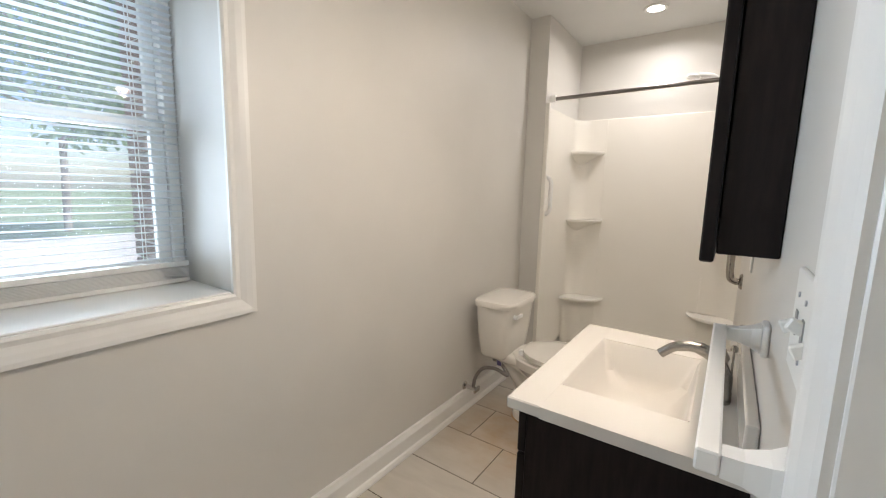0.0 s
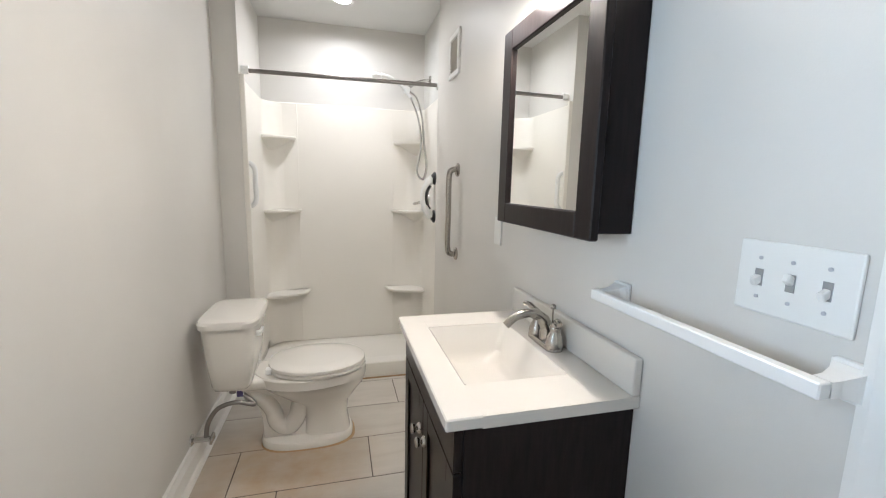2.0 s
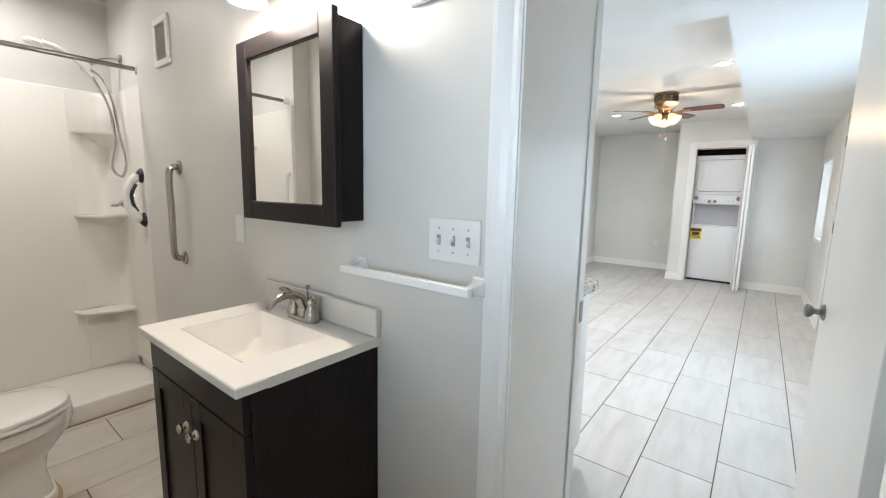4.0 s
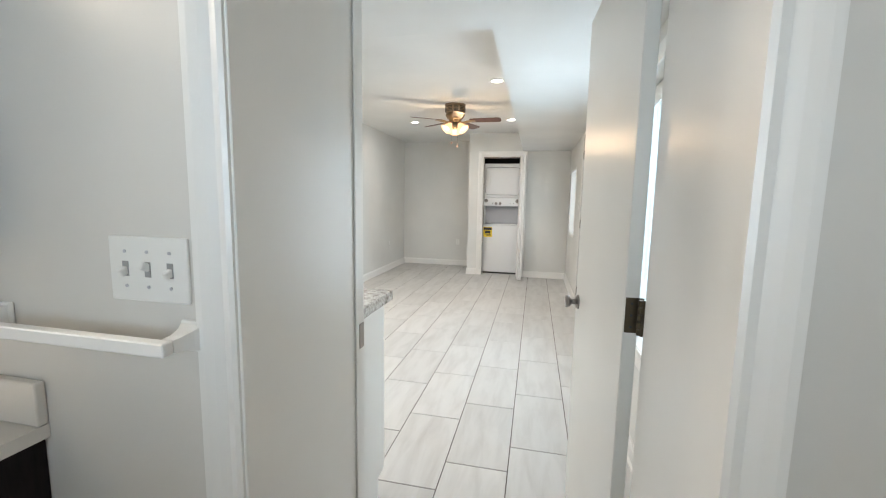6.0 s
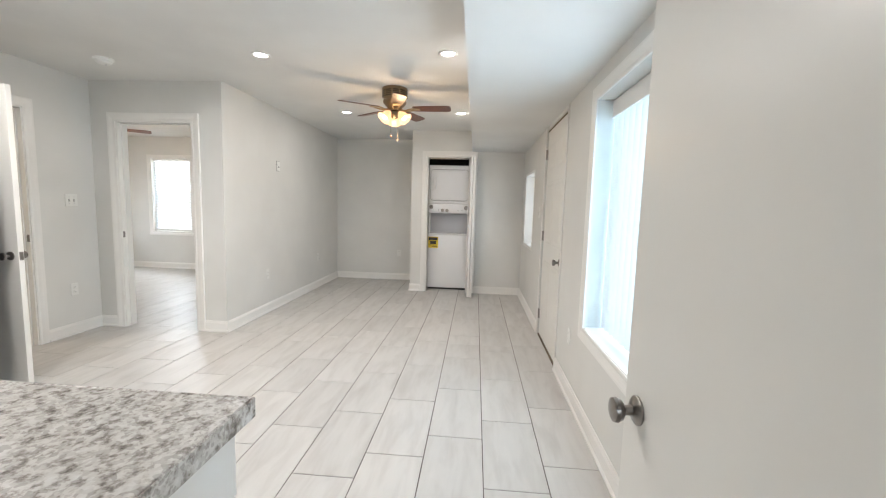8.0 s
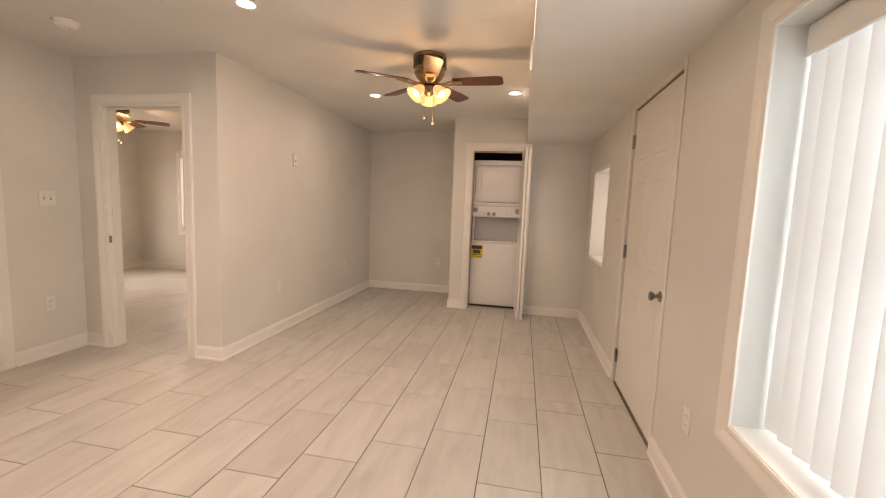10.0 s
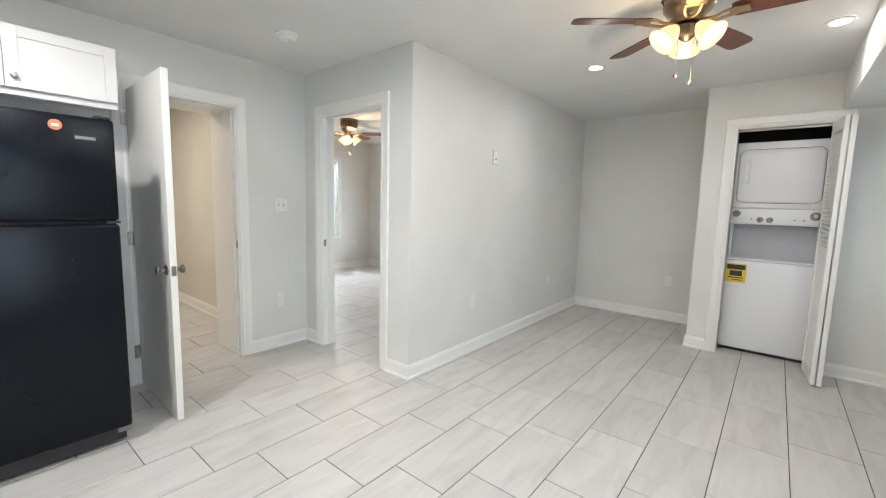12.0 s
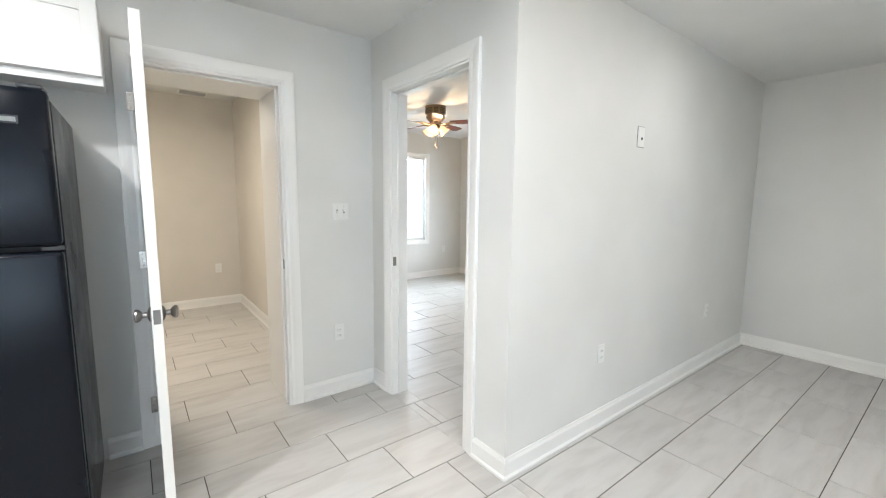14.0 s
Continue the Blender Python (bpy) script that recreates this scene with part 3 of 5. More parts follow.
window_unit("window_bath", "y", -1.545, -1, -0.278, 0.618, 0.991, 1.948, "white double-hung window behind an open blind", hazed_glass)
mini_blind("window_blind", "white aluminium mini blind with open slats", "y", -1.50, -0.265, 0.605, 1.045, 1.945, tilt=6)
stackb = thing("gathered_blind", "gathered slats and bottom rail of the blind on the sill", "window blind")
part("bottom_rail", B(-1.512, -1.486, -0.265, 0.605, 0.9915, 1.008, bevel=0.004, seg=2), trim_white, stackb)
for k in range(9):
    part("slat", B(-1.5125 + 0.0012 * (k % 2), -1.4875 + 0.0012 * (k % 2), -0.262 + 0.001 * (k % 3), 0.602, 1.0095 + 0.0038 * k, 1.0118 + 0.0038 * k), trim_white, stackb)

# toilet
CY = 2.17
toilet = thing("toilet", "white two-piece porcelain toilet with closed lid", "toilet")
bm = loft(bmesh.new(), [oval(-0.75, CY, z, ax, ay, 40, p) for z, ax, ay, p in (
    (0.0, 0.226, 0.138, 2.7), (0.026, 0.227, 0.139, 2.7), (0.036, 0.221, 0.133, 2.7), (0.042, 0.205, 0.115, 2.6))])
loft(bm, [oval(cx, CY, z, ax, ay, 40, p, f) for z, cx, ax, ay, p, f in (
    (0.038, -0.655, 0.118, 0.094, 3.2, 0.0), (0.13, -0.66, 0.108, 0.088, 3.0, 0.0), (0.20, -0.672, 0.125, 0.098, 2.6, 0.04), (0.255, -0.70, 0.185, 0.128, 2.3, 0.10),
    (0.30, -0.725, 0.232, 0.158, 2.1, 0.14), (0.325, -0.735, 0.247, 0.170, 2.0, 0.14), (0.333, -0.742, 0.256, 0.181, 2.0, 0.14), (0.378, -0.745, 0.259, 0.184, 2.0, 0.14), (0.386, -0.745, 0.252, 0.177, 2.0, 0.14))])
loft(bm, [[Vector((x, CY + y, z)) for x, y in ((x0, -w), (x1, -w), (x1, w), (x0, w))] for z, x0, x1, w in ((0.04, -0.955, -0.66, 0.062), (0.15, -0.96, -0.66, 0.058), (0.26, -0.99, -0.66, 0.066), (0.335, -1.04, -0.66, 0.10))])
box(bm, -1.05, -0.86, CY - 0.125, CY + 0.125, 0.325, 0.382, bevel=0.02, seg=3)
part("bowl", bm, porcelain, toilet, smooth=True)
for s in (-1, 1):
    trap = tube(bmesh.new(), [(-0.72, CY + s * 0.048, 0.30), (-0.775, CY + s * 0.052, 0.235), (-0.80, CY + s * 0.050, 0.14), (-0.845, CY + s * 0.046, 0.085), (-0.895, CY + s * 0.044, 0.12), (-0.915, CY + s * 0.044, 0.20), (-0.965, CY + s * 0.046, 0.265), (-1.03, CY + s * 0.05, 0.30)], [0.036, 0.044, 0.046, 0.044, 0.044, 0.046, 0.046, 0.036], 18, 5)
    part("trapway", trap, porcelain, toilet, smooth=True)
part("seat", loft(bmesh.new(), [oval(-0.70, CY, z, ax, ay, 40, 2.15, 0.06) for z, ax, ay in ((0.388, 0.226, 0.184), (0.392, 0.232, 0.19), (0.402, 0.232, 0.19), (0.406, 0.226, 0.184))]), porcelain, toilet, smooth=True)
part("lid", loft(bmesh.new(), [oval(-0.70, CY, z, ax, ay, 40, 2.15, 0.06) for z, ax, ay in ((0.410, 0.224, 0.182), (0.413, 0.231, 0.189), (0.424, 0.229, 0.187), (0.431, 0.21, 0.17), (0.434, 0.15, 0.12))]), porcelain, toilet, smooth=True)
for s in (-1, 1):
    part("hinge", B(-0.935, -0.905, CY + s * 0.075 - 0.018, CY + s * 0.075 + 0.018, 0.387, 0.418, bevel=0.006, seg=2), plastic_white, toilet)
    part("bolt_cap", lathe(bmesh.new(), [(0.014, 0), (0.014, 0.008), (0.008, 0.016), (0, 0.017)], (-0.80, CY + s * 0.118, 0.022), 14), porcelain, toilet, smooth=True)
tank = []
for z, gx, gy in ((0.345, 0.060, 0.135), (0.355, 0.078, 0.153), (0.375, 0.088, 0.163), (0.50, 0.102, 0.180), (0.66, 0.115, 0.190)):
    tank.append(oval(-1.075, CY, z, gx, gy, 40, 6.0))
part("tank", loft(bmesh.new(), tank), porcelain, toilet, smooth=True)
part("tank_lid", loft(bmesh.new(), [oval(-1.072, CY, z, gx, gy, 40, 5.0) for z, gx, gy in ((0.660, 0.121, 0.196), (0.664, 0.129, 0.204), (0.686, 0.131, 0.206), (0.697, 0.124, 0.199), (0.702, 0.09, 0.165))]), porcelain, toilet, smooth=True)
bm = R((-0.958, CY - 0.12, 0.615), (-0.944, CY - 0.12, 0.615), 0.013)
loft(bm, [[Vector((-0.942 + dx, CY - 0.12 + y, 0.615 + dz)) for dx, dz in ((-0.006, -h), (0.006, -h), (0.006, h), (-0.006, h))] for y, h in ((-0.012, 0.009), (0.03, 0.008), (0.062, 0.011), (0.07, 0.008))])
part("flush_handle", bm, plastic_white, toilet, "white plastic flush handle", smooth=True)
part("caulk_line", loft(bmesh.new(), [oval(-0.745, CY, z, ax, ay, 36, 3.0) for z, ax, ay in ((0.0005, 0.233, 0.145), (0.004, 0.227, 0.139))]), caulk_stain, toilet, "brown stained caulk round the foot")

supply = thing("toilet_supply_line", "braided steel supply hose and chrome stop valve", "water supply")
part("hose", tube(bmesh.new(), [(-1.188, 2.017, 0.14), (-1.178, 2.02, 0.205), (-1.135, 2.03, 0.268), (-1.06, 2.04, 0.285), (-0.995, 2.05, 0.262), (-0.985, 2.06, 0.262), (-1.03, 2.075, 0.30), (-1.07, 2.085, 0.325), (-1.079, 2.087, 0.345)], 0.0105, 10), nickel, supply, smooth=True)
part("valve", R((BX0, 2.017, 0.13), (-1.165, 2.017, 0.13), 0.013), chrome, supply, smooth=True)
part("escutcheon", lathe(bmesh.new(), [(0.03, 0), (0.028, 0.006), (0.012, 0.012)], (BX0, 2.017, 0.13), 18, Vector((1, 0, 0)).to_track_quat("Z", "Y").to_matrix().to_4x4()), chrome, supply, smooth=True)
part("valve_handle", B(-1.172, -1.158, 1.985, 2.049, 0.114, 0.146, bevel=0.006, seg=2), chrome, supply, smooth=True)
part("tank_nut", lathe(bmesh.new(), [(0.021, 0), (0.021, 0.022), (0.013, 0.032)], (-1.079, 2.087, 0.315), 10), nickel, supply)
part("paper_tag", B(-1.064, -1.030, 2.066, 2.0675, 0.275, 0.335, bevel=0.0004), plastic_white, supply)
part("tag_print", B(-1.061, -1.034, 2.0648, 2.0658, 0.298, 0.328), material("tag_blue", (0.12, 0.1, 0.25), 0.6), supply, "dark blue printed tag")

# vanity with its top
VX, VY0, VY1 = -0.362, 0.79, 1.40
vanity = thing("vanity_cabinet", "dark espresso vanity cabinet with two doors", "cabinet")
part("side_panel", B(VX + 0.02, BX1 - 0.001, VY0, VY0 + 0.016, 0.10, 0.838, bevel=0.001), espresso_wood, vanity)
part("side_panel", B(VX + 0.02, BX1 - 0.001, VY1 - 0.016, VY1, 0.10, 0.838, bevel=0.001), espresso_wood, vanity)
part("face_frame", B(VX + 0.02, VX + 0.036, VY0 + 0.0161, VY1 - 0.0161, 0.10, 0.832), espresso_wood, vanity)
part("bottom_panel", B(VX + 0.0361, BX1 - 0.001, VY0 + 0.0161, VY1 - 0.0161, 0.10, 0.116), espresso_wood, vanity)
part("toe_kick", B(VX + 0.07, BX1 - 0.001, VY0 + 0.012, VY1 - 0.012, 0.0, 0.0995), espresso_wood, vanity)
part("drawer_front", B(VX, VX + 0.0195, VY0 + 0.003, VY1 - 0.003, 0.735, 0.836, bevel=0.002), espresso_wood, vanity)


def shaker_door(name, parent, x0, x1, y0, y1, z0, z1, mat, rail=0.055, knob=None, knob_mat=None, inset=0.007, face=-1):
    """A framed panel door in a plane of constant x; face -1: it faces -x."""
    f0, f1 = (x0, x1)
    d = part(name, B(f0 + (inset if face < 0 else 0.001), f1 - (0.001 if face < 0 else inset), y0 + rail - 0.004, y1 - rail + 0.004, z0 + rail - 0.004, z1 - rail + 0.004), mat, parent)
    for a, b in ((y0, y0 + rail), (y1 - rail, y1)):
        part("stile", B(f0, f1, a, b, z0, z1, bevel=0.0015), mat, d)
    for a, b in ((z0, z0 + rail), (z1 - rail, z1)):
        part("rail", B(f0, f1, y0 + rail, y1 - rail, a, b, bevel=0.0015), mat, d)
    if knob:
        knob_round("knob", d, knob, (face, 0, 0), knob_mat, 0.014, 0.028)
    return d


mid = (VY0 + VY1) / 2
shaker_door("door", vanity, VX, VX + 0.0195, VY0 + 0.003, mid - 0.0015, 0.115, 0.730, espresso_wood, knob=(VX, mid - 0.032, 0.63), knob_mat=satin_nickel)
shaker_door("door", vanity, VX, VX + 0.0195, mid + 0.0015, VY1 - 0.003, 0.115, 0.730, espresso_wood, knob=(VX, mid + 0.032, 0.63), knob_mat=satin_nickel)

top = thing("sink_unit", "white cultured marble vanity top with rectangular sink", "sink")
TX0, TX1, TY0, TY1, TZ = -0.385, BX1 - 0.001, 0.775, 1.415, 0.866
sx0, sx1, sy0, sy1 = -0.305, -0.045, 0.905, 1.295
bm = bmesh.new()
box(bm, TX0, sx0, TY0, TY1, TZ - 0.027, TZ, bevel=0.003), box(bm, sx1, TX1, TY0, TY1, TZ - 0.027, TZ)
box(bm, sx0 - 0.004, sx1, TY0, sy0, TZ - 0.027, TZ - 0.0002), box(bm, sx0 - 0.004, sx1, sy1, TY1, TZ - 0.027, TZ - 0.0002)
part("slab", bm, cultured_marble, top)


def rrect(x0, x1, y0, y1, z, r, n=5):
    pts = []
    for cx, cy, a0 in ((x1 - r, y1 - r, 0), (x0 + r, y1 - r, 90), (x0 + r, y0 + r, 180), (x1 - r, y0 + r, 270)):
        for k in range(n + 1):
            a = radians(a0 + 90 * k / n)
            pts.append(Vector((cx + r * math.cos(a), cy + r * math.sin(a), z)))
    return pts


bm = loft(bmesh.new(), [rrect(sx0 - g, sx1 + g, sy0 - g, sy1 + g, z, r) for g, z, r in ((0.001, TZ - 0.001, 0.012), (-0.006, TZ - 0.012, 0.014), (-0.022, TZ - 0.085, 0.03), (-0.045, TZ - 0.108, 0.05), (-0.06, TZ - 0.118, 0.045))], close_ends=False)
bm.faces.new([v for v in bm.verts if abs(v.co.z - (TZ - 0.118)) < 1e-5])
part("basin", bm, cultured_marble, top, smooth=True)
part("backsplash", B(TX1 - 0.02, TX1, TY0, TY1, TZ + 0.0005, TZ + 0.088, bevel=0.004, seg=2), cultured_marble, top)

faucet = thing("faucet", "brushed nickel two-handle centerset faucet", "faucet", (-0.002, 1.10, TZ))
faucet.scale = (0.95, 0.95, 0.95)
part("base", loft(bmesh.new(), [rrect(-0.026 - g, 0.026 + g, -0.078 - g, 0.078 + g, z, 0.024) for g, z in ((0, 0.0), (0, 0.008), (-0.004, 0.014))]), satin_nickel, faucet, smooth=True)
part("spout", tube(bmesh.new(), [(0.004, 0, 0.012), (0.002, 0, 0.05), (-0.018, 0, 0.084), (-0.055, 0, 0.099), (-0.100, 0, 0.090), (-0.132, 0, 0.064)], [0.023, 0.019, 0.016, 0.0135, 0.012, 0.012], 16), satin_nickel, faucet, smooth=True)
for s in (-1, 1):
    part("handle_base", lathe(bmesh.new(), [(0.026, 0.006), (0.0255, 0.02), (0.021, 0.038), (0.015, 0.05), (0.0145, 0.058), (0.018, 0.064), (0.015, 0.074), (0, 0.078)], (0, s * 0.054, 0.004), 20), satin_nickel, faucet, smooth=True)
    part("lever", tube(bmesh.new(), [(0.002, s * 0.054, 0.070), (-0.006, s * 0.070, 0.088), (-0.014, s * 0.092, 0.098), (-0.020, s * 0.112, 0.096)], [0.013, 0.010, 0.0085, 0.007], 12), satin_nickel, faucet, smooth=True)
part("lift_rod", lathe(bmesh.new(), [(0.0025, 0.02), (0.0025, 0.105), (0.008, 0.108), (0.008, 0.118), (0.004, 0.122)], (0.022, 0, 0), 10), satin_nickel, faucet, smooth=True)

# medicine cabinet
cab = thing("medicine_cabinet", "dark espresso wall cabinet with a framed mirror door", "cabinet")
part("body", B(-0.034, BX1 - 0.001, 0.850, 1.362, 1.215, 1.775, bevel=0.002), espresso_wood, cab)
door = part("door", B(-0.058, -0.036, 0.840, 0.904, 1.20, 1.79, bevel=0.003), espresso_wood, cab)
for g in ((-0.058, -0.036, 1.308, 1.370, 1.20, 1.79), (-0.0578, -0.0362, 0.9025, 1.3095, 1.20, 1.262), (-0.0578, -0.0362, 0.9025, 1.3095, 1.728, 1.79)):
    part("door_rail", B(*g, bevel=0.003), espresso_wood, door)
part("mirror", B(-0.048, -0.040, 0.901, 1.311, 1.259, 1.731), mirror_glass, door, "clear mirror panel")

# light bar over the cabinet
shade_glow = glow("shade_glow", (1, 0.93, 0.82), 0.45, (0.55, 0.53, 0.50))
bar = thing("vanity_light", "white glass vanity light above the mirror cabinet", "wall lamp")
part("back_plate", B(BX1 - 0.02, BX1 - 0.001, 0.93, 1.28, 1.97, 2.07, bevel=0.006, seg=2), plastic_white, bar)
for y in (0.985, 1.105, 1.225):
    part("arm", tube(bmesh.new(), [(BX1 - 0.02, y, 2.02), (-0.06, y, 2.035), (-0.085, y, 1.995)], 0.008, 8), nickel, bar, smooth=True)
    part("shade", lathe(bmesh.new(), [(0.022, 0.0), (0.03, -0.012), (0.045, -0.05), (0.058, -0.085), (0.061, -0.095), (0.056, -0.094), (0.03, -0.03), (0.0, -0.02)], (-0.085, y, 1.975), 24), shade_glow, bar, smooth=True)
    bulb = bpy.data.lights.new("vanity_bulb", "POINT")
    bulb.energy, bulb.color, bulb.shadow_soft_size = 8.8, (1.0, 0.87, 0.71), 0.045
    new("vanity_bulb", bulb).location = (-0.095, y, 1.872)

pnl = thing("access_panel", "white framed access panel high on the wall", "panel")
part("frame", B(BX1 - 0.014, BX1 - 0.0005, 0.38, 0.66, 1.77, 2.12, bevel=0.004), trim_white, pnl)
part("cover", B(BX1 - 0.019, BX1 - 0.0145, 0.41, 0.63, 1.80, 2.09, bevel=0.002), trim_white, pnl)

# towel bar: a square section white ceramic bar on two posts
towel = thing("towel_bar", "white square towel bar on two wall posts", "towel bar")
part("bar", B(-0.025, -0.005, 0.408, 0.868, 1.066, 1.088, bevel=0.002), plastic_white, towel)
for y0 in (0.408, 0.846):
    post = loft(bmesh.new(), [[Vector((x, y0 + 0.011 + y * g, 1.077 + z * g)) for y, z in ((-0.011, -0.011), (0.011, -0.011), (0.011, 0.011), (-0.011, 0.011))] for x, g in ((-0.0045, 0.98), (0.012, 1.05), (0.030, 1.45), (BX1 - 0.012, 2.0))])
    part("post", post, plastic_white, towel)
    part("wall_flange", B(BX1 - 0.0115, BX1 - 0.0005, y0 - 0.014, y0 + 0.036, 1.050, 1.104, bevel=0.004, seg=2), plastic_white, towel)

wall_plate("switch_plate", "white three-gang switch plate with toggles", "light switch", (BX1, 0.508, 1.184), (-1, 0, 0), 0.162, 0.112, 3)
wall_plate("outlet_plate", "small white cover plate beside the mirror cabinet", "outlet", (BX1, 1.628, 1.136), (-1, 0, 0), 0.07, 0.114, "blank")

vent_tan = material("vent_tan", (0.44, 0.41, 0.36), 0.5)
vent = thing("wall_vent", "white louvred wall vent grille", "vent")
part("frame", B(BX1 - 0.012, BX1, 2.255, 2.445, 1.905, 1.935, bevel=0.003), trim_white, vent)
for g in ((2.255, 2.445, 2.105, 2.135), (2.255, 2.285, 1.9355, 2.1045), (2.415, 2.445, 1.9355, 2.1045)):
    part("frame", B(BX1 - 0.012, BX1, *g, bevel=0.003), trim_white, vent)
part("backing", B(BX1 - 0.0015, BX1 - 0.0005, 2.28, 2.42, 1.93, 2.11), material("vent_grey", (0.25, 0.24, 0.22), 0.7), vent)
for k in range(11):
    z = 1.943 + k * 0.0148
    part("slat", B(-0.006, 0.006, 2.2855, 2.4145, -0.0006, 0.0006, m=Matrix.Translation((BX1 - 0.007, 0, z)) @ Matrix.Rotation(radians(40), 4, "Y")), vent_tan, vent)


def grab_bar(name, label, face, out, y, z0, z1, r, mat, stand=0.05):
    t = thing(name, label, "grab bar")
    d = out * stand
    part("bar", tube(bmesh.new(), [(face, y, z0), (face + d * 0.6, y, z0), (face + d, y, z0 + 0.035), (face + d, y, (z0 + z1) / 2), (face + d, y, z1 - 0.035), (face + d * 0.6, y, z1), (face, y, z1)], r, 14, 5), mat, t, smooth=True)
    m = Vector((out, 0, 0)).to_track_quat("Z", "Y").to_matrix().to_4x4()
    for z in (z0, z1):
        part("flange", lathe(bmesh.new(), [(r * 2.3, 0), (r * 2.3, 0.006), (r * 1.8, 0.012), (r * 1.1, 0.014)], (face, y, z), 22, m), mat, t, smooth=True)
    return t


grab_bar("grab_bar", "brushed steel vertical grab bar on the wall", BX1, -1, 2.24, 0.94, 1.40, 0.0155, satin_nickel)
grab_bar("grab_bar", "short white plastic grab handle beside the shower", -1.118, 1, 2.775, 1.17, 1.42, 0.015, plastic_white, 0.055)

# shower
SX0, SX1, SY0, SY1, STOP = -1.118, BX1 + 0.045, 2.735, BY1, 1.90
pan = thing("shower_pan", "white acrylic shower base with a raised curb", "shower base")
bm = B(SX0 + 0.002, SX1 - 0.002, SY0, SY0 + 0.10, 0.0, 0.112, bevel=0.012, seg=3)
box(bm, SX0 + 0.002, SX1 - 0.002, SY0 + 0.09, SY1 - 0.002, 0.0, 0.045)
part("base", bm, acrylic, pan, smooth=True)
part("drain", lathe(bmesh.new(), [(0.05, 0), (0.05, 0.003), (0, 0.004)], (-0.5, 3.1, 0.045), 20), chrome, pan)
part("curb_caulk", B(SX0 + 0.004, SX1 - 0.004, SY0 - 0.006, SY0 + 0.002, 0.0, 0.007), caulk_stain, pan, "brown stained caulk along the curb")

sur = thing("shower_surround", "glossy off-white acrylic shower surround with corner shelves", "shower surround")
part("back_panel", B(SX0 + 0.012, SX1 - 0.012, SY1 - 0.016, SY1 - 0.001, 0.046, STOP, bevel=0.006, seg=2), acrylic, sur)
part("side_panel", B(SX0 + 0.0005, SX0 + 0.014, SY0 + 0.02, SY1 - 0.0165, 0.113, STOP, bevel=0.005, seg=2), acrylic, sur)
part("side_panel", B(SX1 - 0.014, SX1 - 0.0005, SY0 + 0.02, SY1 - 0.0165, 0.113, STOP, bevel=0.005, seg=2), acrylic, sur)
for x0, x1 in ((SX0 + 0.0005, SX0 + 0.03), (SX1 - 0.03, SX1 - 0.0005)):
    part("flange", B(x0, x1, SY0 - 0.004, SY0 + 0.0195, 0.113, STOP + 0.02, bevel=0.005, seg=2), acrylic, sur)
cw = 0.235
for sgn, xc in ((1, SX0 + 0.0145), (-1, SX1 - 0.0145)):
    cove = bmesh.new()
    rings, rad = [], 0.13
    for z, r in ((0.05, rad), (STOP - 0.03, rad), (STOP - 0.008, rad - 0.012), (STOP - 0.001, rad - 0.03)):
        ring = [Vector((xc, SY1 - 0.0162, z))]
        for k in range(11):
            a = radians(90 * k / 10)
            ring.append(Vector((xc + sgn * r * (1 - math.sin(a)), SY1 - 0.0162 - r * (1 - math.cos(a)), z)))
        rings.append(ring)
    loft(cove, rings)
    part("corner_cove", cove, acrylic, sur, smooth=True)
    part("panel_seam", B(*sorted((xc + sgn * (cw - 0.006), xc + sgn * cw)), SY1 - 0.0185, SY1 - 0.0155, 0.06, STOP - 0.012, bevel=0.001), acrylic, sur)
    for z, w, hang in ((1.645, 0.225, 0.125), (1.11, 0.25, 0.115), (0.475, 0.30, 0.0)):
        bm = bmesh.new()

        def quarter(zz, g, dep=0.62):
            ring = [Vector((xc, SY1 - 0.017, zz))]
            for k in range(13):
                a = radians(90 * k / 12)
                ring.append(Vector((xc + sgn * math.cos(a) ** 0.8 * w * g, SY1 - 0.017 - math.sin(a) ** 0.8 * w * g * dep, zz)))
            return ring
        loft(bm, [quarter(z - 0.022, 0.93), quarter(z - 0.016, 0.985), quarter(z - 0.004, 1.0), quarter(z + 0.003, 0.985), quarter(z + 0.0035, 0.94), quarter(z - 0.001, 0.90)])
        if hang:
            loft(bm, [quarter(z - hang, 0.10), quarter(z - hang * 0.6, 0.42), quarter(z - 0.03, 0.74), quarter(z - 0.021, 0.80)])
        part("shelf", bm, acrylic, sur)

rodt = thing("shower_rod", "brushed steel shower curtain rod with white end cups", "curtain rod")
part("rod", R((SX0 + 0.03, 2.815, 1.958), (SX1 - 0.03, 2.815, 1.966), 0.0125), nickel, rodt, smooth=True)
for x0, x1 in ((SX0 + 0.0005, SX0 + 0.04), (SX1 - 0.04, SX1 - 0.0005)):
    part("end_cup", R((x0, 2.815, 1.962), (x1, 2.815, 1.962), 0.024), plastic_white, rodt, smooth=True)

shw = thing("hand_shower", "white hand shower on a chrome arm with a loose hose", "shower")
part("arm", tube(bmesh.new(), [(SX1, 3.20, 2.09), (SX1 - 0.09, 3.20, 2.07), (SX1 - 0.17, 3.20, 2.02)], 0.011, 10), chrome, shw, smooth=True)
part("arm_flange", lathe(bmesh.new(), [(0.032, 0), (0.028, 0.008), (0.012, 0.012)], (SX1, 3.20, 2.09), 18, Vector((-1, 0, 0)).to_track_quat("Z", "Y").to_matrix().to_4x4()), chrome, shw, smooth=True)
part("holder", B(SX1 - 0.20, SX1 - 0.155, 3.18, 3.22, 1.985, 2.03, bevel=0.008, seg=2), plastic_white, shw)
